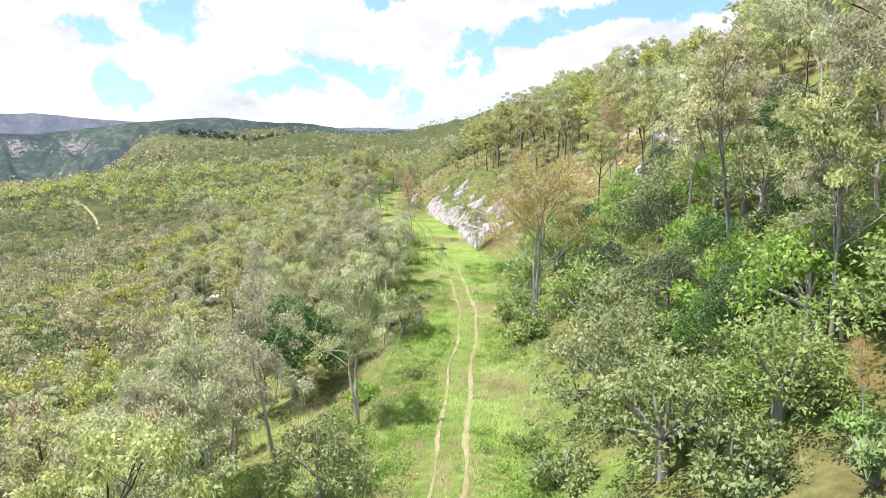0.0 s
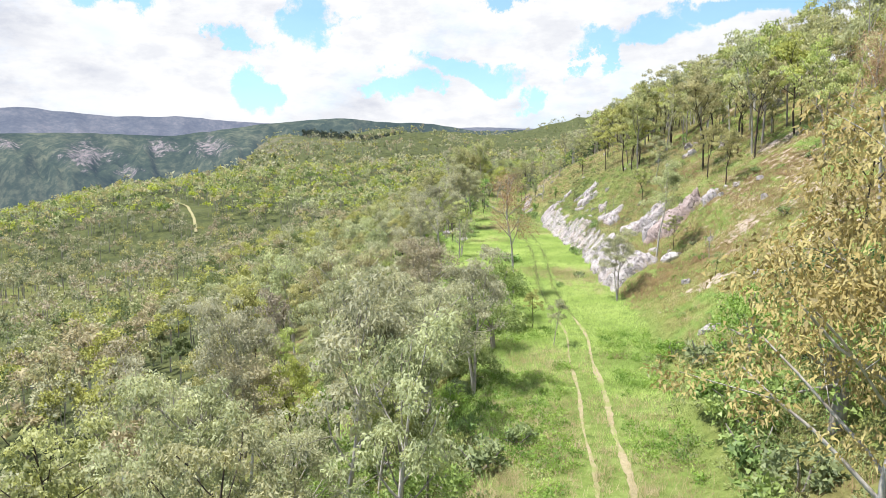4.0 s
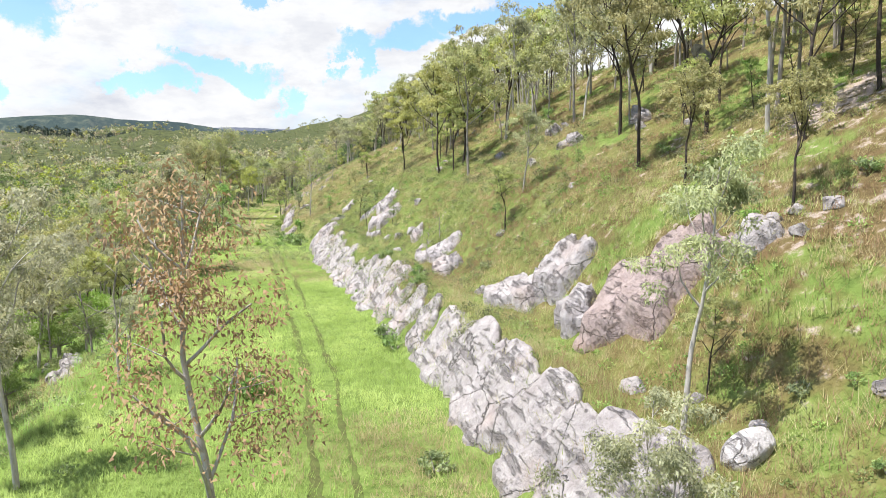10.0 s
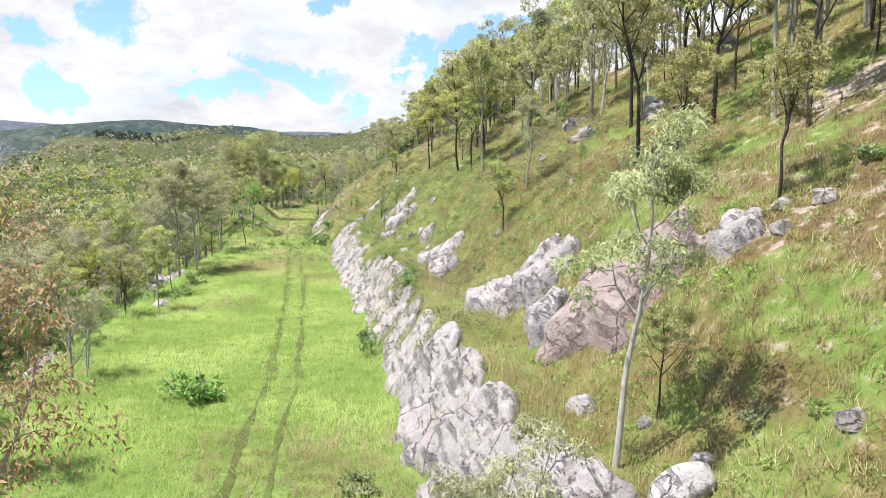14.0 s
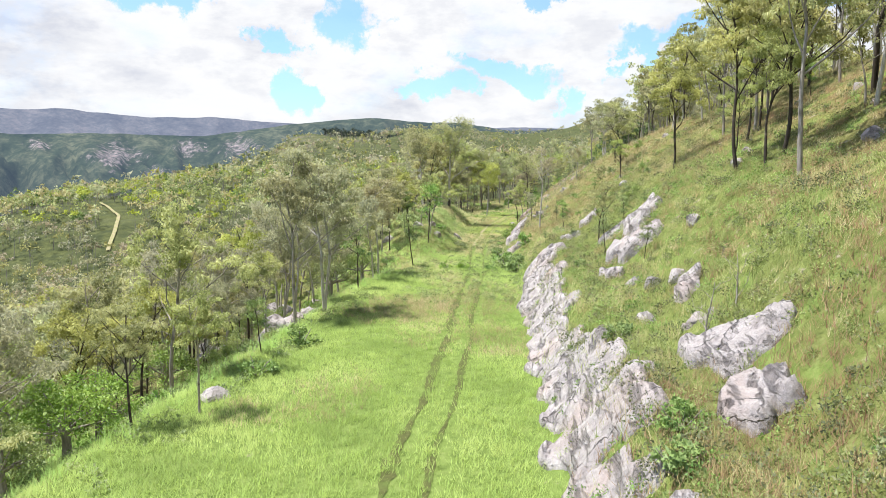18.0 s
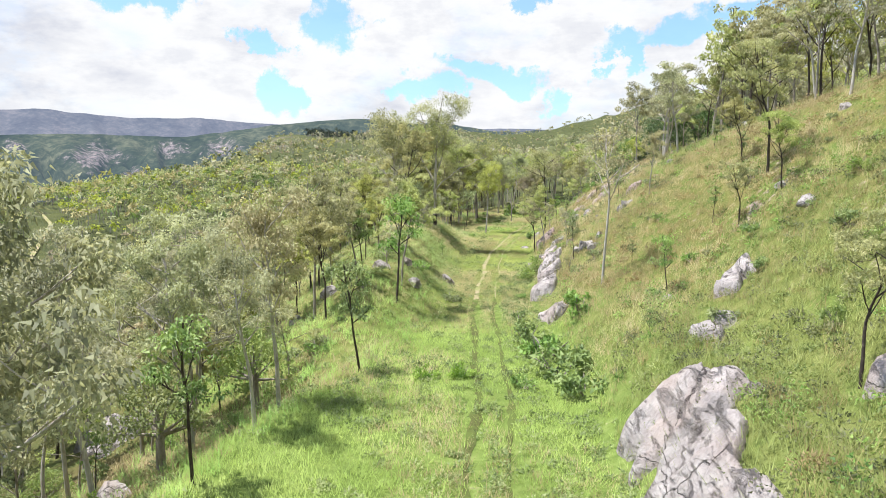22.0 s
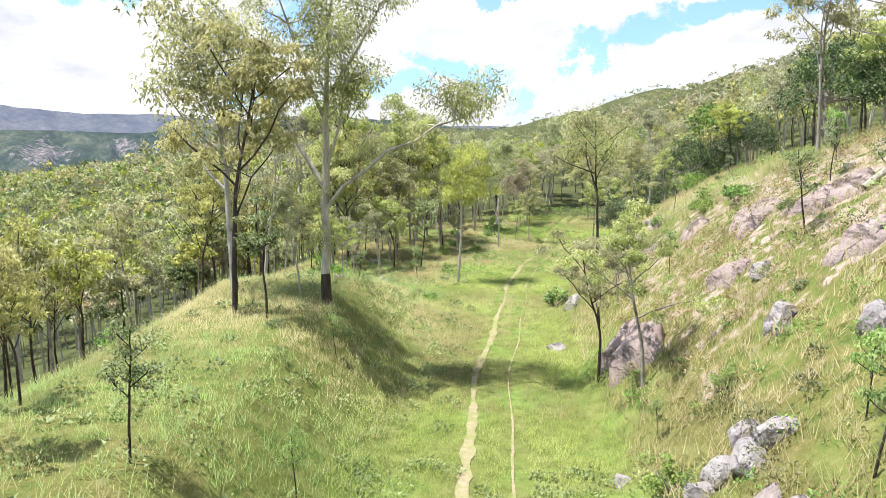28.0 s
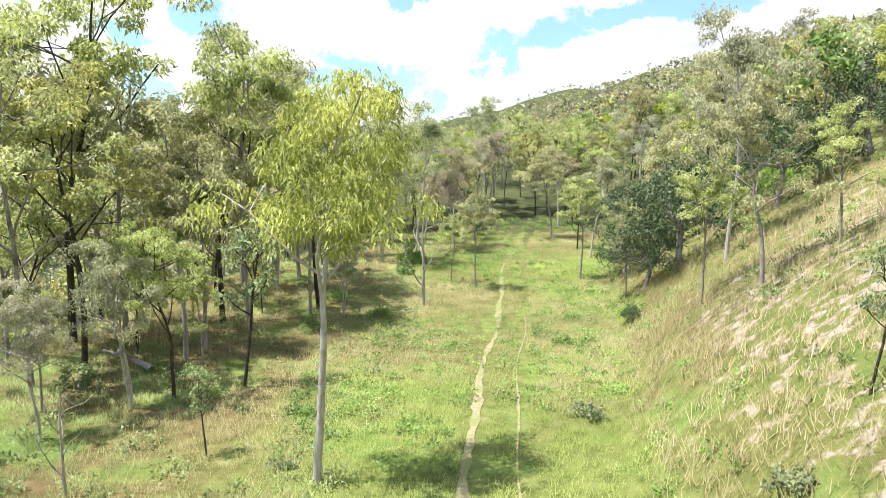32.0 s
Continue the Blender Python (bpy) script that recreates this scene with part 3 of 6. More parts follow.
def ground_material():
    """Grass, soil and woodland floor, mixed by what grows where."""
    m, n = material("hillside_ground")
    pos = n.add("ShaderNodeNewGeometry").outputs["Position"]
    lush = n.add("ShaderNodeAttribute", attribute_name="lush").outputs["Fac"]
    soil = n.add("ShaderNodeAttribute", attribute_name="soil").outputs["Fac"]
    wood = n.add("ShaderNodeAttribute", attribute_name="wood").outputs["Fac"]
    straw = n.add("ShaderNodeAttribute", attribute_name="straw").outputs["Fac"]
    cliff = n.add("ShaderNodeAttribute", attribute_name="cliff").outputs["Fac"]
    stone = n.add("ShaderNodeAttribute", attribute_name="stone").outputs["Fac"]
    big = n.noise(pos, 0.05, 4.0, 0.6)
    mid = n.noise(pos, 0.30, 5.0, 0.6)
    tuft = n.noise(pos, 1.8, 5.0, 0.65)
    fine = n.noise(pos, 9.0, 5.0, 0.7)
    green = n.ramp(tuft, (0.25, (0.078, 0.120, 0.028)), (0.5, (0.150, 0.212, 0.052)), (0.75, (0.225, 0.290, 0.088)))
    dry = n.ramp(tuft, (0.25, (0.080, 0.086, 0.026)), (0.5, (0.160, 0.158, 0.050)), (0.75, (0.250, 0.232, 0.098)))
    red = n.ramp(tuft, (0.25, (0.075, 0.050, 0.026)), (0.5, (0.150, 0.106, 0.052)), (0.75, (0.235, 0.178, 0.092)))
    earth = n.ramp(fine, (0.25, (0.27, 0.20, 0.165)), (0.5, (0.40, 0.325, 0.275)), (0.8, (0.52, 0.455, 0.40)))
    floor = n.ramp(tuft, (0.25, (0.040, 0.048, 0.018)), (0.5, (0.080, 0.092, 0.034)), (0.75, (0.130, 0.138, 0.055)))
    slope = n.mix(n.step(n.math("ADD", n.math("MULTIPLY", big, 0.6), n.math("MULTIPLY", mid, 0.4)), 0.44, 0.58), dry, red)
    slope = n.mix(n.step(mid, 0.52, 0.36), slope, green)
    slope = n.mix(n.math("MULTIPLY", straw, 0.8), slope, n.mix(n.step(tuft, 0.55, 0.35), dry, green))
    col = n.mix(n.math("ADD", lush, n.math("MULTIPLY", n.math("SUBTRACT", mid, 0.5), 0.9), clamp=True), slope, green)
    bare = n.step(n.math("ADD", soil, n.math("MULTIPLY", n.math("SUBTRACT", n.math("ADD", n.math("MULTIPLY", tuft, 0.75), n.math("MULTIPLY", mid, 0.25)), 0.5), 3.2)), 0.40, 0.75)
    col = n.mix(bare, col, earth)
    canopy = n.add("ShaderNodeTexVoronoi", {"Vector": n.add("ShaderNodeVectorMath", {0: pos, 1: n.noise(pos, 0.15, 3.0, 0.6, "Color")}, operation="ADD").outputs[0], "Scale": 0.11}).outputs[0]
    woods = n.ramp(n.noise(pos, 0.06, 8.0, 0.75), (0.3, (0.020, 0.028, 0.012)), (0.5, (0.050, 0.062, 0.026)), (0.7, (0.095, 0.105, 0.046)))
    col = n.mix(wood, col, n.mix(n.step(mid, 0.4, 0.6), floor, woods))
    crag = n.ramp(n.noise(pos, 0.04, 8.0, 0.75), (0.40, (0.05, 0.06, 0.03)), (0.52, (0.26, 0.21, 0.19)), (0.75, (0.42, 0.36, 0.33)))
    col = n.mix(cliff, col, crag)
    ledge = n.ramp(n.noise(pos, 1.3, 6.0, 0.7), (0.3, (0.10, 0.09, 0.085)), (0.5, (0.33, 0.30, 0.285)), (0.7, (0.50, 0.47, 0.45)))
    col = n.mix(n.step(n.math("ADD", stone, n.math("MULTIPLY", n.math("SUBTRACT", mid, 0.5), 0.8)), 0.45, 0.6), col, ledge)
    h = n.math("ADD", n.math("MULTIPLY", tuft, 0.5), n.math("MULTIPLY", fine, 0.25))
    h = n.math("ADD", h, n.math("MULTIPLY", n.math("MULTIPLY", wood, n.math("SUBTRACT", 1.0, canopy)), 6.0))
    return finish(m, n, col, 0.95, h, 0.8, 0.35, 0.1)


M_GROUND = ground_material()


def rut_material(name, low, high, grassy):
    m, n = material(name)
    pos = n.add("ShaderNodeNewGeometry").outputs["Position"]
    grit = n.noise(pos, 7.0, 6.0, 0.7)
    patch = n.noise(pos, 0.9, 5.0, 0.65)
    col = n.mix(n.step(grit, 0.3, 0.7), (*low, 1), (*high, 1))
    col = n.mix(n.step(patch, 0.42, 0.62), col, (*grassy, 1))
    return finish(m, n, col, 0.95, grit, 0.6, 0.05, 0.1)


M_RUT_PALE = rut_material("pale_worn_soil", (0.25, 0.21, 0.125), (0.36, 0.31, 0.20), (0.22, 0.24, 0.09))
M_RUT_GREEN = rut_material("trampled_grass", (0.058, 0.068, 0.022), (0.110, 0.118, 0.042), (0.10, 0.135, 0.036))


# ---- trees, shrubs, rocks: how each kind is made ----
class Shape:
    """Gathers tubes and leaves as arrays."""

    def __init__(self, seed):
        self.rng = np.random.default_rng(seed)
        self.v, self.f, self.tips = [], [], []
        self.count = 0
        self.leaves = []
        self.corners = 3

    def tube(self, pts, radii, sides=6):
        pts, radii = np.asarray(pts, float), np.asarray(radii, float)
        ang = np.arange(sides) * 2 * np.pi / sides
        along = np.gradient(pts, axis=0)
        along /= np.linalg.norm(along, axis=1, keepdims=True) + 1e-9
        ref = np.where(np.abs(along[:, 2:3]) > 0.9, [[1.0, 0, 0]], [[0, 0, 1.0]])
        a = np.cross(along, ref)
        a /= np.linalg.norm(a, axis=1, keepdims=True) + 1e-9
        b = np.cross(along, a)
        ring = pts[:, None] + radii[:, None, None] * (np.cos(ang)[None, :, None] * a[:, None] + np.sin(ang)[None, :, None] * b[:, None])
        self.v.append(ring.reshape(-1, 3))
        k = len(pts)
        i, j = np.meshgrid(np.arange(k - 1), np.arange(sides), indexing="ij")
        i, j = i.ravel(), j.ravel()
        j2 = (j + 1) % sides
        self.f.append(self.count + np.stack([i * sides + j, i * sides + j2, (i + 1) * sides + j2, (i + 1) * sides + j], 1))
        self.count += k * sides

    def limb(self, start, way, length, r0, r1, bend=0.15, rise=0.0, steps=5):
        """A crooked, tapering limb. Returns its points and radii."""
        pts, p, d = [np.array(start, float)], np.array(start, float), np.array(way, float)
        for _ in range(steps):
            d = d + self.rng.normal(0, bend, 3) + [0, 0, rise]
            d /= np.linalg.norm(d)
            p = p + d * length / steps
            pts.append(p)
        return np.array(pts), np.linspace(r0, r1, steps + 1), d

    def clump(self, centre, size, number, length, width, droop=0.6, flat=0.7):
        """Leaves round a point: long kite-shaped blades."""
        r = self.rng
        q = r.normal(0, 1, (number, 3))
        q /= np.linalg.norm(q, axis=1, keepdims=True) + 1e-9
        q *= r.uniform(0.25, 1.0, (number, 1)) ** 0.6 * size
        q[:, 2] *= flat
        p = centre + q
        d = q / size * 0.6 + r.normal(0, 0.55, (number, 3))
        d[:, 2] -= droop
        d /= np.linalg.norm(d, axis=1, keepdims=True) + 1e-9
        s = np.cross(d, r.normal(0, 1, (number, 3)))
        s /= np.linalg.norm(s, axis=1, keepdims=True) + 1e-9
        ln = length * r.uniform(0.6, 1.25, (number, 1))
        wd = width * r.uniform(0.6, 1.25, (number, 1))
        if self.corners == 3:
            self.leaves.append(np.stack([p - s * wd, p + s * wd, p + d * ln], 1))
        else:
            self.leaves.append(np.stack([p, p + d * ln * 0.45 + s * wd, p + d * ln, p + d * ln * 0.45 - s * wd], 1))

    def wood_mesh(self, name, mat):
        return mesh_from(name, np.concatenate(self.v), np.concatenate(self.f), [mat], smooth=True)

    def leaf_mesh(self, name, mat):
        q = np.concatenate(self.leaves).reshape(-1, 3)
        return mesh_from(name, q, np.arange(len(q)).reshape(-1, self.corners), [mat])


def put_tree(name, shape, bark, leaf, label, category, group=""):
    """One thing with its trunk and crown; kept aside far below ground until copied."""
    top = tagged(new(name), label, category, group)
    child("trunk", shape.wood_mesh("trunk", bark), top)
    if shape.leaves:
        child("crown", shape.leaf_mesh("crown", leaf), top)
    return top


def gum_shape(seed, height=12.0, bare=0.45, spread=0.24, forks=4, clumps=3, per=26, leaf=(0.32, 0.062), puff=1.0, lean=0.03, thick=0.0105, droop=0.7, twin=False, twigs=True, bend=0.045):
    """A eucalypt: slim bare trunk, steep limbs, foliage in tufts at the ends of the branches."""
    s = Shape(seed)
    r = s.rng
    stems = 2 if twin else 1
    for k in range(stems):
        way = np.array([r.normal(0, lean) + (0.05 * (1 - 2 * k) if twin else 0), r.normal(0, lean), 1.0])
        way /= np.linalg.norm(way)
        pts, rad, d = s.limb((0, 0, -0.5), way, height * bare + 0.5, height * thick, height * thick * 0.68, bend, 0.05, 7)
        rad[0] *= 1.3
        s.tube(pts, rad, 7)
        lead, lrad, d2 = s.limb(pts[-1], d, height * (1 - bare) * 0.75, rad[-1], 0.025, 0.09, 0.10, 6)
        s.tube(lead, lrad, 5)
        starts = [(lead[-1], 0.9)]
        for i in range(forks):
            u = (i + r.uniform(0.1, 0.9)) / forks
            at = u * 5.0
            p = lead[int(at)] + (lead[int(at) + 1] - lead[int(at)]) * (at - int(at))
            a = i * 2.4 + r.uniform(-0.5, 0.5)
            out = np.array([math.cos(a), math.sin(a), r.uniform(0.6, 1.4)])
            length = height * spread * r.uniform(0.75, 1.25) * (1.15 - 0.45 * u)
            br, brr, bd = s.limb(p, out / np.linalg.norm(out), length, lrad[int(at)] * 0.62, 0.022, 0.16, 0.10, 4)
            s.tube(br, brr, 4)
            starts.append((br[-1], 1.0))
            for j in range(clumps):
                q = br[r.integers(2, 4)]
                tw = np.array([r.normal(0, 1), r.normal(0, 1), r.uniform(0.0, 0.9)])
                tw /= np.linalg.norm(tw)
                t2, tr2, _ = s.limb(q, tw, length * r.uniform(0.35, 0.6), 0.02, 0.008, 0.15, 0.05, 2)
                if j == 0 and twigs:
                    s.tube(t2, tr2, 3)
                starts.append((t2[-1], 0.85))
                starts.append((t2[-1] + r.normal(0, 0.22, 3), 0.7))
        for p, z in starts:
            s.clump(p, height * 0.066 * puff * z * r.uniform(0.75, 1.3), int(per * z), leaf[0], leaf[1], droop, 0.62)
    return s


def bush_shape(seed, width=3.0, height=2.2, stems=5, mounds=14, per=34, leaf=(0.34, 0.11), droop=0.15):
    """A rounded shrub of several stems with overlapping mounds of leaves down to the ground."""
    s = Shape(seed)
    r = s.rng
    for i in range(stems):
        a = i * 2.399 + r.uniform(-0.3, 0.3)
        out = np.array([math.cos(a) * 0.7, math.sin(a) * 0.7, 1.0])
        pts, rad, _ = s.limb((0, 0, -0.2), out / np.linalg.norm(out), height * 0.8, 0.05 + 0.008 * width, 0.015, 0.16, 0.05, 4)
        s.tube(pts, rad, 5)
    for i in range(mounds):
        a, u = r.uniform(0, 6.283), math.sqrt(r.uniform(0, 1))
        x, y = math.cos(a) * u * width * 0.46, math.sin(a) * u * width * 0.46
        z = height * (0.10 + 0.60 * (1 - u * u) * r.uniform(0.4, 1.35)) if i % 3 else height * r.uniform(0.08, 0.35)
        k = r.uniform(0.55, 1.35)
        s.clump(np.array([x, y, z]), width * 0.15 * k, int(per * k), leaf[0], leaf[1], droop, 0.85)
    return s


def dense_shape(seed, height=9.0, width=8.0, mounds=60, per=62, leaf=(0.42, 0.13)):
    """A broad tree with a closed dark crown made of many lobes."""
    s = Shape(seed)
    r = s.rng
    pts, rad, d = s.limb((0, 0, -0.5), (0.03, 0.02, 1), height * 0.45, 0.28, 0.2, 0.06, 0.05, 5)
    s.tube(pts, rad, 8)
    for i in range(mounds):
        a, u, t = i * 2.399, math.sqrt((i + 0.5) / mounds), r.uniform(0.0, 1.0)
        top = height * (0.95 - 0.45 * u * u)
        c = np.array([math.cos(a) * u * width * 0.46, math.sin(a) * u * width * 0.46, top * (0.72 + 0.26 * t) + r.normal(0, 0.2)])
        if i % 4 == 0:
            br, brr, _ = s.limb(pts[-1], (c - pts[-1]) / np.linalg.norm(c - pts[-1]), np.linalg.norm(c - pts[-1]), 0.10, 0.03, 0.05, 0.02, 4)
            s.tube(br, brr, 5)
        s.clump(c, width * 0.125 * r.uniform(0.8, 1.3), per, leaf[0], leaf[1], 0.25, 0.75)
    return s


def dead_shape(seed, height=9.0, forks=7):
    """A bare tree of crooked pale limbs."""
    s = Shape(seed)
    r = s.rng
    pts, rad, d = s.limb((0, 0, -0.4), (r.normal(0, 0.06), r.normal(0, 0.06), 1), height * 0.9, height * 0.016, 0.03, 0.09, 0.04, 8)
    s.tube(pts, rad, 7)
    for i in range(forks):
        k = 2 + i % 6
        a = i * 2.4 + r.uniform(-0.5, 0.5)
        br, brr, _ = s.limb(pts[k], np.array([math.cos(a), math.sin(a), 0.9]) / 1.35, height * r.uniform(0.2, 0.4), rad[k] * 0.55, 0.02, 0.2, 0.05, 5)
        s.tube(br, brr, 5)
        for j in range(3):
            q = br[r.integers(2, 6)]
            t2, tr2, _ = s.limb(q, r.normal(0, 1, 3) * [0.7, 0.7, 0.3] + [0, 0, 0.5], height * 0.13, 0.02, 0.008, 0.2, 0.05, 4)
            s.tube(t2, tr2, 4)
    return s


def rock_mesh(seed, size, cuts=9, level=3, rough=0.10, tilt=(0, 0), mat=None):
    """A weathered block: a ball cut by flat joints, then roughened."""
    rng = np.random.default_rng(seed)
    bm = bmesh.new()
    bmesh.ops.create_icosphere(bm, subdivisions=level, radius=1.0)
    co = np.array([v.co[:] for v in bm.verts])
    faces = np.array([[v.index for v in f.verts] for f in bm.faces])
    bm.free()
    co = co / (np.sum(np.abs(co) ** 8, axis=1, keepdims=True) ** 0.125)
    for _ in range(cuts):
        n = rng.normal(0, 1, 3)
        n[2] = abs(n[2]) * 0.9
        n /= np.linalg.norm(n)
        d = rng.uniform(0.55, 0.95)
        co = co - np.maximum(co @ n - d, 0)[:, None] * n
    # a few stepped joints
    for _ in range(3):
        n = rng.normal(0, 1, 3) * [1, 1, 0.4]
        n /= np.linalg.norm(n)
        co = co - (co @ n > rng.uniform(0.1, 0.5))[:, None] * np.array([0, 0, rng.uniform(0.04, 0.16)])
    for fr, am in ((1.6, 0.25), (3.7, 0.32), (9.0, 0.36), (17.0, 0.24)):
        ph = rng.uniform(0, 6.28, (3, 3))
        w3 = np.stack([np.sin(co[:, 0] * fr + ph[k, 0]) * np.sin(co[:, 1] * fr * 1.13 + ph[k, 1]) + np.sin(co[:, 2] * fr * 1.27 + ph[k, 2]) * np.sin(co[:, 0] * fr * 0.7 + ph[k, 1]) for k in range(3)], 1)
        co = co + w3 * rough * am * 0.5
    co = co * np.asarray(size)
    turn = np.array(Euler((radians(tilt[0]), radians(tilt[1]), 0)).to_matrix())
    return mesh_from("rock", co @ turn.T, faces, [mat or M_ROCK], smooth=False)


# ---- the lie of the land ----
def line(knots):
    """A smooth curve over y through (y, value) pairs."""
    ys = np.arange(-80.0, 420.0, 1.0)
    v = np.interp(ys, [k[0] for k in knots], [k[1] for k in knots])
    w = np.hanning(17)
    s = np.convolve(np.pad(v, 8, mode="edge"), w / w.sum(), mode="valid")
    return lambda y: np.interp(y, ys, s)


TRACK = line([(-60, -1), (0, -.6), (20, -.1), (41, 1.2), (57, 2.1), (70, 2.0), (84, 1.0), (97, -1.2), (107, -2.1), (119, -3.0), (128, -3.9), (140, -5.5), (155, -7.6), (163, -8.6), (183, -12), (191, -13.1), (200, -14.2), (210, -15.1), (219, -15.5), (232, -15.8), (242, -15.4), (254, -14.5), (273, -13.3), (289, -11.4), (330, -3), (400, 15)])
EDGE_L = line([(-60, -3.2), (30, -1.8), (48, -1.4), (63, -1.4), (76, -2.4), (86, -5.6), (99, -10.6), (118, -12.4), (132, -14.1), (145, -14.6), (162, -16.2), (174, -14.3), (186, -14.3), (193, -15.5), (205, -17.2), (222, -19), (240, -20.5), (260, -20), (289, -18), (330, -10), (400, 8)])
EDGE_R = line([(-60, 3.4), (30, 4.6), (64, 4.9), (85, 4.9), (97, 4.0), (107, 2.8), (118, 1.7), (128, .5), (138, -.9), (150, -3.1), (162, -4.8), (176, -7.0), (187, -9.5), (194, -10.3), (203, -11), (212, -11.8), (222, -12.9), (236, -12.5), (250, -9.8), (289, -5), (330, 3), (400, 22)])
LEVEL = line([(-60, -2.4), (40, -2.1), (72, -1.8), (92, -1.2), (110, -.95), (135, -1.1), (165, -.95), (210, -1.1), (260, -1.4), (300, 0), (400, 5)])
STEEP = line([(-60, .62), (60, .62), (95, .6), (120, .64), (160, .75), (180, .8), (195, 1.05), (235, 1.05), (250, .8), (270, .5), (400, .4)])
CREST = line([(-60, 48), (100, 46), (130, 38), (160, 24), (190, 15), (210, 12), (236, 9), (250, 10), (275, 14), (300, 20), (400, 32)])
BANK = line([(-60, 0), (168, 0), (180, 2.0), (195, 2.9), (219, 2.8), (233, 0), (400, 0)])
SHELF = line([(-60, .8), (172, .8), (192, 8), (214, 8.5), (228, 13), (262, 13), (285, 6), (400, 4)])
LEDGE = line([(-60, 0), (92, 0), (104, 1), (150, .8), (180, .5), (192, 0), (400, 0)])


def ground(x, y):
    """Height of the land."""
    x, y = np.asarray(x, float), np.asarray(y, float)
    L, R, z = EDGE_L(y), EDGE_R(y), LEVEL(y)
    u, v = np.maximum(x - R, 0), np.maximum(L - x, 0)
    ledge, crest = LEDGE(y), CREST(y)
    step = ledge * (1.5 * ease(u, 0, 2.4) - 1.9 * ease(u, 2.0, 5.0) + 2.0 * ease(u, 5.5, 10.0))
    rise = crest * np.tanh(STEEP(y) * u / crest) + step + 0.03 * np.maximum(u - 60, 0)
    rise = rise + ease(u, 2, 14) * (0.7 * relief(x, y, 11, 3) + 0.25 * relief(x, y, 4, 4)) + ease(u, 40, 120) * 9 * relief(x, y, 90, 5, 2)
    bank = BANK(y) * ease(v, 0, 4.3) * (1 - 0.35 * ease(v, 6, 16))
    vv = np.maximum(v - SHELF(y), 0)
    deep = 28.0 - 14 * ease(y, 215, 330)
    drop = deep * (1 - np.exp(-0.55 * vv / deep))
    fall = bank - drop + ease(vv, 2, 14) * (0.7 * relief(x, y, 12, 7) + 0.25 * relief(x, y, 4, 8)) + ease(vv, 40, 140) * 7 * relief(x, y, 80, 9, 3)
    h = z + rise + fall
    # land ahead climbs; the valley to the side stays low for longer, then deepens
    ahead = 0.062 * np.maximum(y - 285, 0) * ease(x, -150, -20)
    ahead = ahead + 0.060 * np.maximum(y - 380, 0) * (1 - ease(x, -150, -20))
    gorge = ease(-x - 0.42 * y, 60, 420) * -95
    gorge = gorge - 150 * ease(-x - 0.40 * y, 0, 200) * ease(np.hypot(x, y - 100), 350, 700)
    hills = ease(np.hypot(x, y), 320, 800) * 26 * relief(x, y, 210, 11, 4)
    return h + np.minimum(ahead, 75) + gorge + hills


def axis(lo, a, b, hi, fine, growth=1.07):
    mid = list(np.arange(a, b + fine * 0.5, fine))
    left, right, d = [], [], fine
    p = a
    while p > lo:
        d *= growth
        p -= d
        left.append(p)
    p, d = b, fine
    while p < hi:
        d *= growth
        p += d
        right.append(p)
    return np.array(left[::-1] + mid + right)


gx, gy = axis(-4500, -42, 36, 4500, 0.85), axis(-900, 12, 262, 4800, 0.95)
GX, GY = np.meshgrid(gx, gy)
GZ = ground(GX, GY)
nx, ny = len(gx), len(gy)
ii, jj = np.meshgrid(np.arange(ny - 1), np.arange(nx - 1), indexing="ij")
quad = (ii * nx + jj).ravel()
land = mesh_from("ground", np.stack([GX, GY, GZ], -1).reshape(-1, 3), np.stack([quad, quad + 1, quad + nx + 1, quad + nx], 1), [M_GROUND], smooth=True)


def zone(name, values):
    land.attributes.new(name, "FLOAT", "POINT").data.foreach_set("value", np.asarray(values, np.float32).ravel())


def lushness(x, y):
    inside = ease(x, EDGE_L(y) - 4, EDGE_L(y)) * (1 - ease(x, EDGE_R(y), EDGE_R(y) + 2.5))
    cutting = ease(y, 178, 200) * 0.6
    early = 1 - ease(y, 72, 88)
    shelf = 0.55 * ease(y, 140, 152) * (1 - ease(y, 160, 176)) * ease(x, EDGE_R(y), EDGE_R(y) + 2) * (1 - ease(x, EDGE_R(y) + 7, EDGE_R(y) + 12))
    lower = 0.62 * ease(y, 112, 128) * (1 - ease(y, 158, 172)) * ease(x, EDGE_R(y), EDGE_R(y) + 2) * (1 - ease(x, EDGE_R(y) + 10, EDGE_R(y) + 18))
    end = 1 - ease(y, 274, 290)
    knoll = 0.15 * ease(BANK(y), 0.4, 1.5) * ease(EDGE_L(y) - x, 0, 2) * (1 - ease(EDGE_L(y) - x, 12, 18))
    return np.clip(inside * (1 - cutting) * (1 - 0.4 * early) * end + 0.25 * early + knoll + np.maximum(shelf, lower), 0, 1)


def bareness(x, y):
    u = x - EDGE_R(y)
    scars = sum(ease(r - np.hypot((x - a) / 1.5, y - b), 0, 1.6) for a, b, r in SCARS)
    cut = 0.45 * ease(y, 198, 210) * (1 - ease(y, 242, 252)) * ease(u, 0.8, 3) * (1 - ease(u, 20, 26))
    hill = (0.16 + 0.16 * ease(y, 78, 88) * (1 - ease(y, 112, 122))) * ease(u, 4, 9) * (1 - ease(u, 26, 34)) * ease(y, 60, 80)
    return np.clip(0.62 * scars + cut + hill, 0, 0.75)


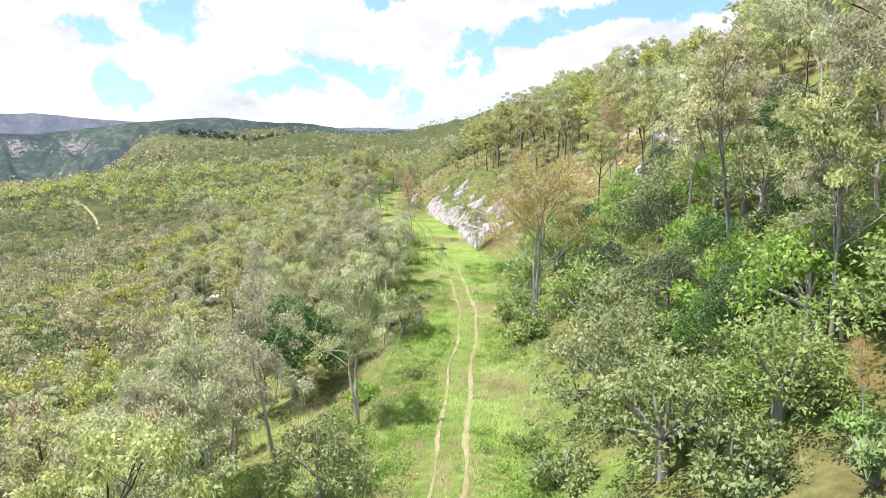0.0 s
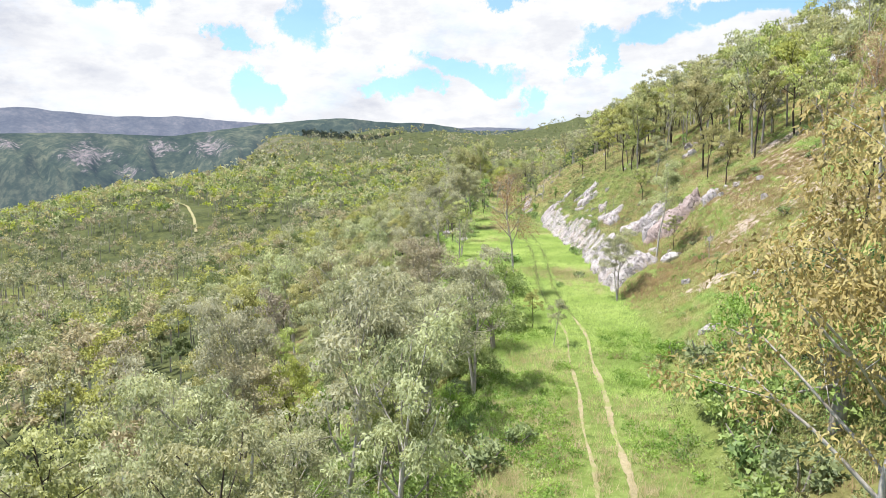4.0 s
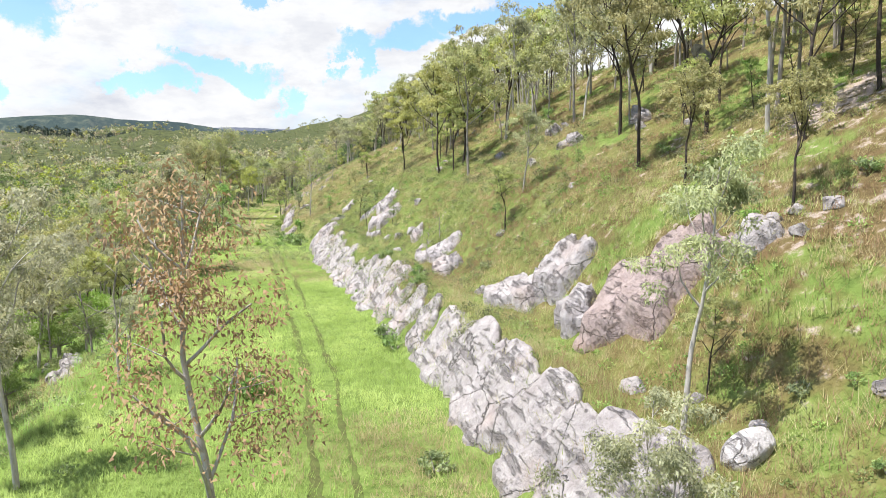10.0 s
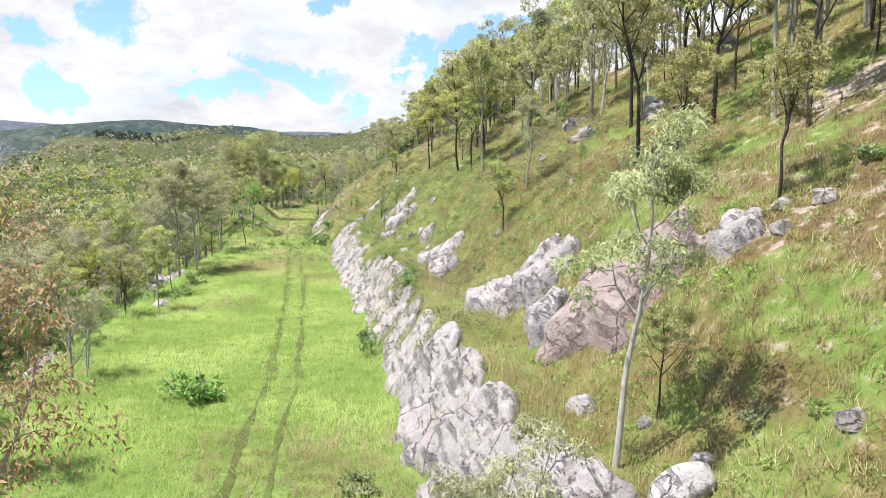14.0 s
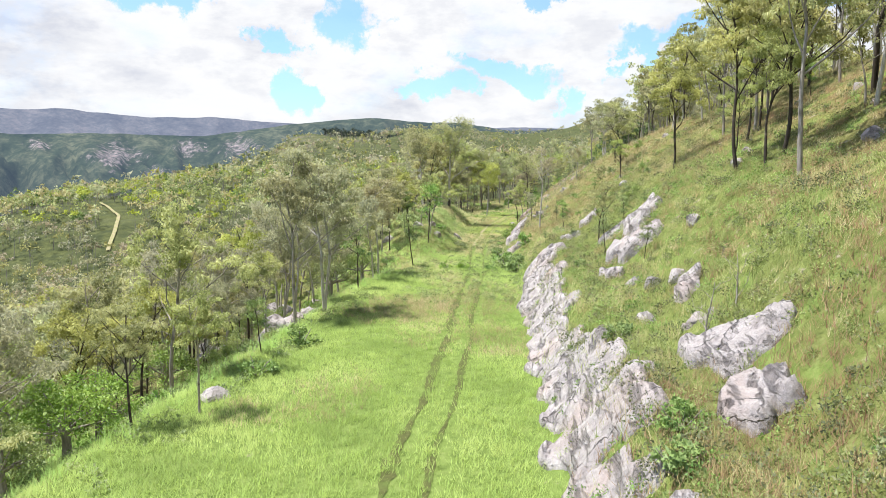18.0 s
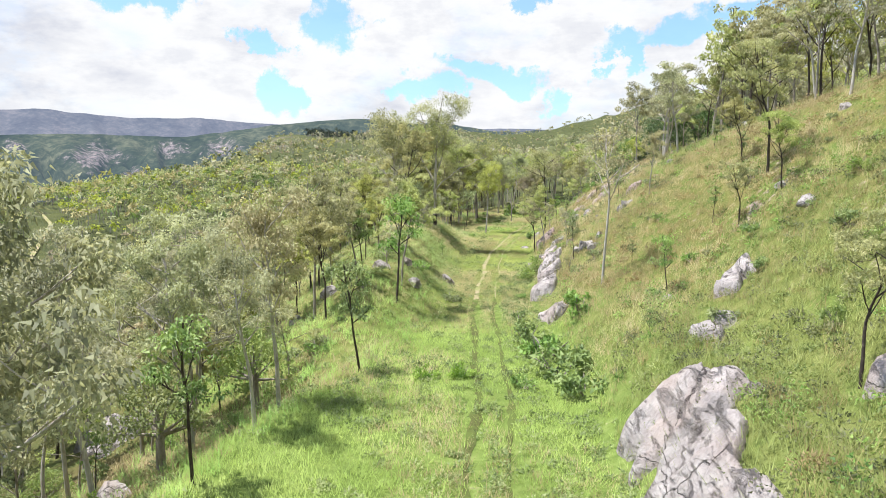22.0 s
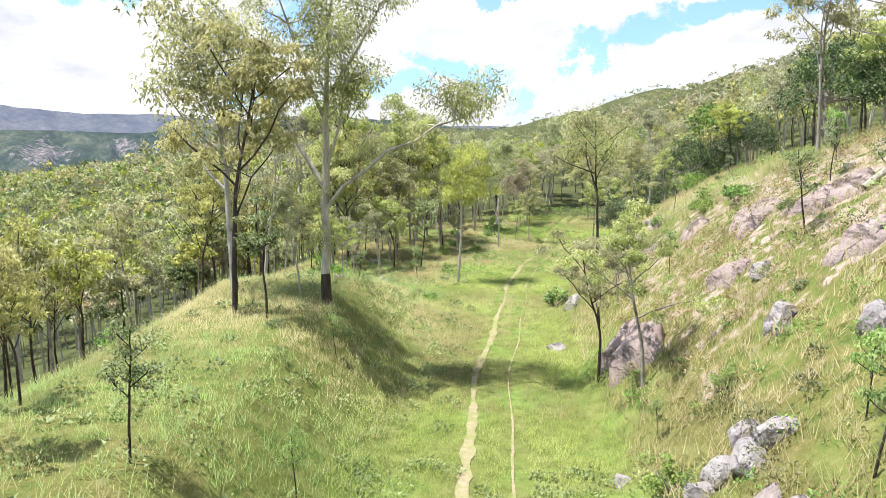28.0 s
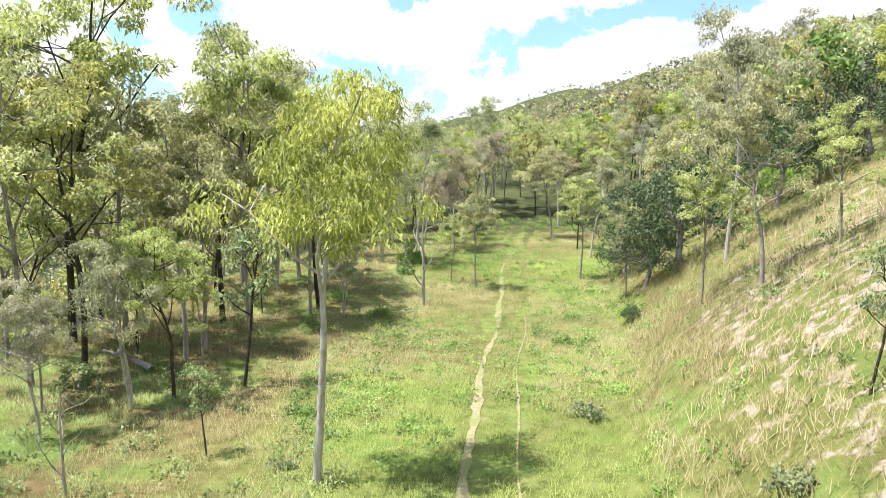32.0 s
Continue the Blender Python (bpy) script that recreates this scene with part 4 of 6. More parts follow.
def wear(x, y):
    d = x - TRACK(y)
    wander = 0.12 * np.sin(y * 0.23) + 0.08 * np.sin(y * 0.61)
    two = np.maximum(1 - np.abs(d - 0.62 + wander) / 0.42, 1 - np.abs(d + 0.62 + wander) / 0.42)
    return np.clip(two, 0, 1) * (0.85 + 0.15 * ease(y, 190, 205))


SCARS = [(-9.5, 228, 1.7), (-10.9, 226.4, 1.3), (-8.1, 229.5, 1.2), (-9, 221.3, 1.5), (9.5, 88.5, 1.9), (20, 112, 2.2), (24, 104, 2.0), (14, 84, 1.2), (1.5, 176, 1.6), (13, 96, 1.4), (22, 150, 1.3), (16, 120, 1.2)]
off = np.hypot(GX, GY - 120)
zone("lush", lushness(GX, GY))
zone("soil", bareness(GX, GY))
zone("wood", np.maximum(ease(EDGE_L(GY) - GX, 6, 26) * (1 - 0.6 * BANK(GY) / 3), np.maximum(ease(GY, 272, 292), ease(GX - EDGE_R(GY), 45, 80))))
zone("straw", np.maximum(ease(GY, 160, 180) * ease(GX - EDGE_R(GY), 1, 4), 0.8 * ease(BANK(GY), 0.4, 1.5) * ease(EDGE_L(GY) - GX, 0, 2)))
zone("cliff", 0.3 * ease(off, 700, 950) * ease(relief(GX, GY, 170, 21, 2), 0.25, 0.5) * ease(-GX, 150, 400))
wall_u = GX - EDGE_R(GY)
zone("stone", 0.62 * LEDGE(GY) * ease(wall_u, 0.1, 0.7) * (1 - ease(wall_u, 2.0, 3.2)) * ease(GY, 98, 103) * (1 - ease(GY, 116, 124)))
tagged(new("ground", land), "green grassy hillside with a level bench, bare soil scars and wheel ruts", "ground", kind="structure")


def rut(side, y0, y1, width, mat, label):
    """A worn wheel line that follows the track, with ragged edges, just above the grass roots."""
    rng = np.random.default_rng(int(y0) + (7 if side > 0 else 3))
    ys = np.arange(y0, y1, 0.35)
    xs = TRACK(ys) + side * 0.62 + 0.12 * np.sin(ys * 0.23) + 0.08 * np.sin(ys * 0.61)
    fade = np.minimum(1, np.minimum(ys - y0, y1 - ys) / 4.0)
    wob = np.clip(1 + 0.9 * relief(ys, ys * 0, 2.2, int(y0) + 1, 3), 0.15, 2)
    half = 0.5 * width * fade * wob
    l, r = xs - half * rng.uniform(0.6, 1.3, len(ys)), xs + half * rng.uniform(0.6, 1.3, len(ys))
    cols = [l, xs, r]
    v = np.stack([np.stack([c, ys, ground(c, ys) + (0.03 if k == 1 else 0.022)], 1) for k, c in enumerate(cols)], 1).reshape(-1, 3)
    i = np.arange(len(ys) - 1) * 3
    f = np.concatenate([np.stack([i + k, i + k + 1, i + k + 4, i + k + 3], 1) for k in (0, 1)])
    tagged(new("road", mesh_from("road", v, f, [mat], smooth=True)), label, "track", kind="structure")


rut(1, 16, 92, 0.24, M_RUT_PALE, "thin worn wheel line of pale soil in the grass")
rut(-1, 16, 92, 0.15, M_RUT_PALE, "thin worn wheel line of pale soil in the grass")
rut(1, 88, 190, 0.26, M_RUT_GREEN, "trampled darker wheel line in the lush grass")
rut(-1, 88, 190, 0.40, M_RUT_GREEN, "trampled darker wheel line in the lush grass")
rut(-1, 182, 270, 0.25, M_RUT_PALE, "thin worn footpath of pale soil in the grass")
rut(1, 182, 255, 0.06, M_RUT_PALE, "faint worn wheel line of pale soil in the grass")
# the dirt road across the valley
def valley_road():
    """A short bend of pale dirt road seen over the valley."""
    t = np.linspace(0, 1, 26)
    x = np.interp(t, [0, .35, .7, 1], [r[0] for r in ROAD])
    y = np.interp(t, [0, .35, .7, 1], [r[1] for r in ROAD])
    dx, dy = np.gradient(x), np.gradient(y)
    n = np.hypot(dx, dy)
    w = 0.55
    v = np.stack([np.stack([x - dy / n * w * s, y + dx / n * w * s, ground(x - dy / n * w * s, y + dx / n * w * s) + 0.35], 1) for s in (-1, 1)], 1).reshape(-1, 3)
    i = np.arange(25) * 2
    tagged(new("road", mesh_from("road", v, np.stack([i, i + 1, i + 3, i + 2], 1), [M_RUT_PALE], smooth=True)), "pale dirt road winding over the far side of the valley", "road", kind="structure")


valley_road()


# ---- plants ----
KINDS = {}


def kind(key, name, shape, bark, leaf, label, category):
    top = put_tree(name, shape, bark, leaf, label, category)
    top["made"] = 0
    KINDS.setdefault(key, []).append(top)


# near kinds carry many small leaves, those further up the slopes fewer
for near in (True, False):
    tag = "" if near else "_far"
    for k in range(3):
        kind("gum" + tag, "gum_tree", gum_shape(10 + k, 11, 0.32, 0.26, 9, 4, 105 if near else 30, puff=0.70, leaf=(0.17, 0.044) if near else (0.27, 0.078), twigs=near), (M_BARK_GREY, M_BARK_DARK)[k % 2], M_GUM, "slender olive-green gum tree with a grey trunk on the slope", "tree")
    for k in range(2):
        kind("gum_y" + tag, "yellow_gum_tree", gum_shape(20 + k, 10, 0.30, 0.27, 9, 4, 105 if near else 30, puff=0.70, leaf=(0.17, 0.044) if near else (0.27, 0.078), twigs=near), M_BARK_DARK, M_GUM_YELLOW, "yellow-green gum tree with a dark trunk among others", "tree")
    for k in range(2):
        kind("grey" + tag, "white_gum_tree", gum_shape(30 + k, 11, 0.33, 0.24, 8, 4, 105 if near else 30, puff=0.74, leaf=(0.17, 0.038) if near else (0.27, 0.066), twin=k == 1, twigs=near), M_BARK_PALE, M_GUM_GREY, "sparse grey-green gum tree with a pale smooth trunk", "tree")
    kind("rust" + tag, "dying_gum_tree", gum_shape(50, 12, 0.30, 0.18, 11, 4, 66 if near else 16, leaf=(0.13, 0.028) if near else (0.34, 0.07), puff=1.0, droop=0.8, bend=0.02, lean=0.006), M_BARK_PALE, M_RUST, "half-bare gum tree with rusty dry leaves and pale limbs", "tree")
    kind("pale" + tag, "dying_gum_tree", gum_shape(60, 11, 0.35, 0.22, 10, 4, 105 if near else 30, leaf=(0.16, 0.034) if near else (0.27, 0.056), puff=0.8, droop=0.8), M_BARK_PALE, M_PALE, "pale drying gum tree with thin washed-out foliage", "tree")
kind("broad", "white_gum_tree", gum_shape(38, 12, 0.30, 0.23, 12, 6, 50, leaf=(0.20, 0.050), bend=0.02, puff=1.15, lean=0.01, thick=0.0125), M_BARK_PALE, M_GUM, "large spreading gum tree with a smooth pale trunk on the bank", "tree")
kind("tan", "drying_gum_tree", gum_shape(62, 12, 0.30, 0.29, 10, 4, 110, leaf=(0.15, 0.032), puff=1.0, lean=0.01, twin=True, bend=0.02), M_BARK_PALE, M_TAN, "gum tree with tan drying foliage and forked pale limbs", "tree")
kind("slim", "tall_gum_tree", gum_shape(15, 11, 0.50, 0.24, 9, 4, 90, leaf=(0.135, 0.034), puff=1.0, lean=0.01, thick=0.0085, bend=0.02), M_BARK_DARK, M_GUM, "tall slim gum tree with a dark trunk on the slope", "tree")
kind("forked", "white_gum_tree", gum_shape(33, 12, 0.42, 0.21, 9, 3, 26, leaf=(0.19, 0.040), puff=0.70, lean=0.01, thick=0.0085, bend=0.02), M_BARK_PALE, M_PALE, "tall pale-limbed gum tree with thin drying foliage", "tree")
for k in range(2):
    kind("thin", "sapling", gum_shape(40 + k, 5.5, 0.35, 0.20, 6, 3, 36, leaf=(0.16, 0.036), puff=0.9), M_BARK_DARK, M_SHRUB, "thin young gum sapling standing in the grass", "tree")
kind("dead", "dead_tree", dead_shape(70), M_DEAD, None, "bare dead tree with crooked grey limbs", "tree")
kind("dead", "dead_tree", dead_shape(71, 7, 5), M_DEAD, None, "bare dead tree with crooked grey limbs", "tree")
for k in range(2):
    kind("dense", "dense_tree", dense_shape(80 + k, 9.0, 8.0, 50, 105, (0.25, 0.085)), M_BARK_GREY, M_DENSE, "broad dark green tree with a closed leafy crown", "tree")
kind("weeping", "weeping_gum_tree", gum_shape(47, 10.5, 0.36, 0.25, 11, 5, 120, leaf=(0.19, 0.030), puff=0.85, droop=1.3, lean=0.01, bend=0.02, thick=0.011), M_BARK_PALE, M_GUM_YELLOW, "gum tree with a straight pale trunk and drooping yellow-olive foliage", "tree")
kind("dome", "dense_tree", dense_shape(88, 9.0, 8.0, 90, 120, (0.22, 0.085)), M_BARK_GREY, M_DENSE, "broad dark green domed tree standing among pale gums", "tree")
for k in range(2):
    kind("leafy", "leafy_tree", dense_shape(85 + k, 5.0, 5.0, 34, 100, (0.19, 0.062)), M_BARK_GREY, M_BUSH, "low bright green leafy tree beside the track", "tree")
for k in range(3):
    kind("bush", "bush", bush_shape(90 + k, 3.0, 2.2, 5, 20, 85, (0.19, 0.070)), M_BARK_GREY, M_BUSH, "bright green leafy bush growing in the grass", "bush")
for k in range(3):
    kind("shrub", "shrub", bush_shape(95 + k, 2.0, 1.5, 4, 12, 48, (0.19, 0.07)), M_BARK_GREY, M_SHRUB, "low dark green shrub on the grassy slope", "shrub")


def plant(key, x, y, size=1.0, pick=None, sink=0.0, tall=1.0, turn=None):
    """Stands one plant of a kind on the ground. The first of a variant is the built one, the others are its copies."""
    if key + "_far" in KINDS and abs(x - float(TRACK(y))) > 19:
        key += "_far"
    tops = KINDS[key]
    top = tops[random.randrange(len(tops)) if pick is None else pick % len(tops)]
    m = Matrix.LocRotScale((x, y, float(ground(x, y)) - sink), Euler((0, 0, random.uniform(0, 6.28) if turn is None else radians(turn))), (size, size, size * tall))
    if top["made"] == 0:
        top.matrix_basis = m
        top["made"] = 1
        return top
    ob = copy_thing(top, Matrix.Identity(4))
    ob.matrix_basis = m
    return ob


def clear_of(x, y, kept, gap):
    return all((x - a) ** 2 + (y - b) ** 2 > gap * gap for a, b in kept)


def drop_unused():
    for tops in KINDS.values():
        for top in tops:
            if top["made"] == 0:
                for ob in (*top.children, top):
                    bpy.data.objects.remove(ob)


KEPT = []
for row in PLANTS:
    plant(*row)
    KEPT.append((row[1], row[2]))


def wood_patch(number, xs, ys, mix, gap, sizes, rule=lambda x, y: True, sink=0.0):
    made, tries = 0, 0
    while made < number and tries < number * 30:
        tries += 1
        x, y = random.uniform(*xs), random.uniform(*ys)
        # the broad dark tree stands free of the others
        if not rule(x, y) or not clear_of(x, y, KEPT[-260:], gap) or math.hypot(x + 7.5, y - 45.5) < 6.5:
            continue
        plant(random.choice(mix), x, y, random.uniform(*sizes), sink=sink, tall=random.uniform(0.9, 1.15))
        KEPT.append((x, y))
        made += 1


def left_of(a, b):
    return lambda x, y: a < EDGE_L(y) - x < b


def right_of(a, b):
    return lambda x, y: a < x - EDGE_R(y) < b
GUMS = ["gum", "gum", "gum_y", "grey"]
wood_patch(60, (-60, -12), (95, 185), GUMS + ["grey"], 3.0, (0.6, 0.95), left_of(4.5, 26))
wood_patch(50, (-60, -3), (20, 95), ["gum", "gum_y", "grey", "grey", "pale"], 2.8, (0.6, 0.95), left_of(2.5, 26))
wood_patch(165, (5, 60), (75, 250), GUMS, 2.6, (0.7, 1.1), right_of(14, 40))
wood_patch(30, (-70, -20), (185, 225), GUMS, 3.2, (0.55, 0.8), left_of(16, 35))
wood_patch(40, (-52, -14), (226, 296), GUMS + ["gum_y"], 2.8, (0.8, 1.15), lambda x, y: (9 if y < 246 else 1.5) < EDGE_L(y) - x < 26)
wood_patch(34, (-14, 30), (246, 304), GUMS, 2.8, (0.65, 1.0), right_of(2.5, 26))
wood_patch(26, (-14, 20), (244, 280), ["dense", "bush", "leafy"], 1.8, (0.4, 0.7), right_of(0.8, 13), 0.5)
wood_patch(24, (-34, 16), (270, 300), GUMS + ["pale"], 2.4, (0.6, 0.95), lambda x, y: abs(x - float(TRACK(y))) > 2.2)
wood_patch(10, (-44, -20), (240, 266), ["gum", "gum_y", "gum"], 3.0, (1.0, 1.25), left_of(6, 22))
wood_patch(20, (-40, 30), (288, 330), GUMS, 3.4, (0.8, 1.1))
wood_patch(24, (4, 40), (26, 74), ["leafy"], 2.2, (0.7, 1.15), right_of(2.5, 16), 0.5)
wood_patch(12, (-30, 0), (30, 80), ["leafy"], 2.2, (0.4, 0.75), left_of(0.8, 7), 0.5)
wood_patch(10, (-14, -3), (18, 34), ["leafy"], 1.8, (0.5, 0.8), left_of(1, 10), 0.4)
wood_patch(16, (-40, -18), (232, 274), ["gum", "grey", "gum_y"], 2.4, (0.35, 0.55), left_of(2, 16))
# the thicket beside the start of the track
wood_patch(36, (4, 40), (26, 74), ["dense"], 2.4, (0.35, 0.6), right_of(4, 26), 1.2)
wood_patch(46, (4, 40), (22, 76), ["bush", "bush", "shrub"], 1.6, (0.7, 1.4), right_of(1.0, 16))
wood_patch(18, (10, 50), (25, 85), ["grey", "gum", "rust"], 3.0, (0.7, 1.0), right_of(10, 34))
wood_patch(40, (-30, -2), (22, 92), ["bush", "shrub", "bush"], 1.6, (0.6, 1.2), left_of(0.8, 14))
wood_patch(40, (-30, 30), (95, 250), ["shrub", "shrub", "thin"], 1.5, (0.25, 0.55), right_of(2.5, 24))
wood_patch(34, (-40, 10), (100, 275), ["shrub", "bush"], 1.5, (0.35, 0.8), lambda x, y: 0.5 < EDGE_L(y) - x < 9 and not 178 < y < 224)
wood_patch(14, (-30, -12), (118, 158), ["grey", "gum", "grey", "gum_y"], 2.2, (0.7, 0.95), left_of(3.5, 15))
wood_patch(8, (-34, -12), (158, 195), ["gum", "gum_y"], 2.5, (0.5, 0.7), left_of(5, 14))
wood_patch(24, (-24, -3), (32, 96), ["grey", "grey", "pale", "gum"], 2.4, (0.6, 0.85), left_of(1.5, 13))
wood_patch(12, (12, 34), (24, 60), ["grey", "gum_y", "gum"], 3.0, (0.9, 1.2), right_of(9, 26))
wood_patch(8, (13, 28), (20, 46), ["grey", "gum"], 2.6, (1.0, 1.3), right_of(9, 22))
wood_patch(26, (-8, 34), (188, 250), ["gum", "gum", "dense", "grey"], 2.2, (0.65, 0.95), right_of(11, 28))
wood_patch(16, (-24, 4), (290, 312), GUMS, 2.2, (0.7, 1.0))
wood_patch(14, (-32, -6), (276, 292), GUMS + ["pale"], 2.2, (0.6, 0.9), lambda x, y: abs(x - float(TRACK(y))) > 1.6)
wood_patch(26, (-36, -14), (172, 202), ["gum_y", "gum", "thin", "shrub", "shrub"], 1.6, (0.35, 0.6), left_of(3.5, 16))
wood_patch(5, (-40, -24), (246, 262), ["gum", "grey"], 3.0, (1.2, 1.45), left_of(6, 18))
wood_patch(46, (-16, 20), (160, 236), ["shrub", "shrub", "thin", "bush"], 1.4, (0.25, 0.6), right_of(1.0, 14))
wood_patch(34, (-34, -12), (116, 170), ["bush", "shrub", "leafy", "shrub"], 1.3, (0.4, 0.75), left_of(2.0, 13))
wood_patch(30, (-40, -14), (116, 200), ["gum", "gum_y", "thin"], 1.8, (0.4, 0.65), left_of(4, 18))
wood_patch(56, (4, 60), (112, 222), GUMS, 2.2, (0.75, 1.15), right_of(11, 30))
drop_unused()


# ---- woodland further off ----
def far_woods(name, number, sample, leaves, size, seed, mat, label, leaf=0.5, lumps=7):
    """Distant trees past counting: tufts of foliage at the ends of steep limbs on thin stems, in one mesh."""
    rng = np.random.default_rng(seed)
    x, y = sample(rng, number)
    z = ground(x, y)
    n = len(x)
    h = size * rng.uniform(0.65, 1.35, n)
    wide = rng.uniform(0.75, 1.2, n)
    base = np.stack([x, y, z], 1)
    # tufts on an open dome
    a = rng.uniform(0, 6.283, (n, lumps))
    u = np.sqrt(rng.uniform(0, 1, (n, lumps)))
    up = 0.52 + 0.40 * (1 - 0.75 * u * u) * rng.uniform(0.5, 1.05, (n, lumps))
    tuft = np.stack([np.cos(a) * u * 0.30 * wide[:, None], np.sin(a) * u * 0.30 * wide[:, None], up], -1) * h[:, None, None]
    own = rng.integers(0, lumps, (n, leaves))
    q = rng.normal(0, 1, (n, leaves, 3))
    q /= np.linalg.norm(q, axis=2, keepdims=True)
    q *= rng.uniform(0.15, 1.0, (n, leaves, 1)) ** 0.6 * np.array([0.120, 0.120, 0.085]) * h[:, None, None] * math.sqrt(7 / lumps)
    p = base[:, None] + q + np.take_along_axis(tuft, own[:, :, None].repeat(3, 2), 1)
    d = rng.normal(0, 1, (n, leaves, 3)) - [0, 0, 0.5]
    d /= np.linalg.norm(d, axis=2, keepdims=True)
    s = np.cross(d, rng.normal(0, 1, (n, leaves, 3)))
    s /= np.linalg.norm(s, axis=2, keepdims=True)
    ln = leaf * rng.uniform(0.6, 1.2, (n, leaves, 1))
    kites = np.stack([p - s * ln * 0.32, p + s * ln * 0.32, p + d * ln], 2).reshape(-1, 3)
    t = rng.normal(0, 0.05, (n, 3)) * h[:, None]
    w = 0.013 * h[:, None] * np.array([[1, 0.3, 0]])
    top = base + t * [1, 1, 0] + np.array([0, 0, 0.8]) * h[:, None]
    stem = np.stack([base - w, base + w, top], 1).reshape(-1, 3)
    v = np.concatenate([kites, stem])
    f = np.arange(len(v)).reshape(-1, 3)
    slots = np.concatenate([np.zeros(n * leaves, int), np.arange(n) % 2 + 1])
    me = mesh_from(name, v, f, [mat, M_BARK_GREY, M_BARK_PALE], slots=slots)
    tone = hashed(np.floor(x * 10), np.floor(y * 10), seed)
    me.attributes.new("tree", "FLOAT", "POINT").data.foreach_set("value", np.concatenate([np.repeat(tone, leaves * 3), np.repeat(tone, 3)]).astype(np.float32))
    tagged(new(name, me), label, "woodland", kind="stuff")


def off_road(x, y):
    d = np.full(len(x), 1e9)
    for (a, b), (c, e) in zip(ROAD[:-1], ROAD[1:]):
        for s in np.linspace(0, 1, 6):
            d = np.minimum(d, np.hypot(x - a - (c - a) * s, y - b - (e - b) * s))
    return d > 5


def slope_below(lo, hi):
    def sample(rng, n):
        x, y = rng.uniform(-110, 0, n * 6), rng.uniform(-5, 330, n * 6)
        v = EDGE_L(y) - x
        k = (v > lo) & (v < hi)
        return x[k][:n], y[k][:n]
    return sample


def valley(rng, n):
    x, y = rng.uniform(-330, 0, n * 4), rng.uniform(-30, 520, n * 4)
    k = (EDGE_L(y) - x > 60) & (np.hypot(x, y - 100) < 420) & off_road(x, y)
    return x[k][:n], y[k][:n]


def gully(rng, n):
    x, y = rng.uniform(-60, 90, n * 5), rng.uniform(244, 372, n * 5)
    k = ((x - EDGE_R(y) > 5) | (EDGE_L(y) - x > 9) | (y > 292)) & ((y > 262) | (x - EDGE_R(y) > 8) & (y > 250))
    return x[k][:n], y[k][:n]


def pines(rng, n):
    a, d = np.radians(rng.uniform(-20.5, -12, n)), rng.uniform(1250, 1400, n)
    return d * np.sin(a), d * np.cos(a)


def beyond(rng, n):
    x, y = rng.uniform(-110, 330, n * 4), rng.uniform(-20, 620, n * 4)
    k = ((y > 345) | (x - EDGE_R(y) > 42)) & (np.hypot(x, y - 150) < 520)
    return x[k][:n], y[k][:n]


def outer(rng, n):
    a, d = rng.uniform(-1.25, 0.9, n), 380 + 1500 * rng.uniform(0, 1, n) ** 1.3
    return d * np.sin(a), 80 + d * np.cos(a)


def part_at(sample, rng, n, cx, cy, lo, hi):
    """Those of a sample that lie within a ring round a point."""
    x, y = sample(rng, n * 4)
    d = np.hypot(x - cx, y - cy)
    k = (d >= lo) & (d < hi)
    return x[k][:n], y[k][:n]


M_WOODS = leaf_material("distant_foliage", (0.080, 0.094, 0.046), (0.205, 0.224, 0.102), (0.360, 0.365, 0.190), 0.36, 0.7, 0.22, 0.5, True, bright=1.32)
M_PINES = leaf_material("dark_pine_foliage", (0.012, 0.022, 0.014), (0.025, 0.042, 0.024), (0.045, 0.065, 0.036), 0.1, 0.8)
far_woods("near_woods", 230, slope_below(17, 34), 1300, 7.2, 4, M_WOODS, "crowded olive-green gum woodland below the bench", 0.27, 18)
far_woods("near_woods", 620, slope_below(34, 64), 360, 7.2, 34, M_WOODS, "crowded olive-green gum woodland below the bench", 0.40, 12)
far_woods("gully_woods", 400, gully, 520, 7.2, 14, M_WOODS, "dense olive-green gum woodland beyond the cutting", 0.33, 16)
far_woods("valley_woods", 2100, lambda r, n: part_at(valley, r, n, -100, 120, 0, 190), 100, 7.0, 5, M_WOODS, "open olive-green gum woodland on the near side of the valley", 0.58, 9)
far_woods("valley_woods", 3200, lambda r, n: part_at(valley, r, n, -100, 120, 190, 900), 46, 7.0, 25, M_WOODS, "open olive-green gum woodland covering the valley side", 0.95)
far_woods("pine_ridge", 420, pines, 26, 12, 8, M_PINES, "dark strip of pines along a far ridge", 2.2)
far_woods("ridge_woods", 700, lambda r, n: part_at(beyond, r, n, 10, 190, 0, 190), 300, 7.2, 26, M_WOODS, "olive-green gum woodland above the cut slope", 0.44, 12)
far_woods("ridge_woods", 1300, lambda r, n: part_at(beyond, r, n, 10, 190, 190, 900), 60, 7.2, 6, M_WOODS, "olive-green gum woodland on the rising slopes", 0.85)
far_woods("distant_woods", 7000, outer, 22, 8.5, 7, M_WOODS, "far grey-green woodland on the hills", 1.8)


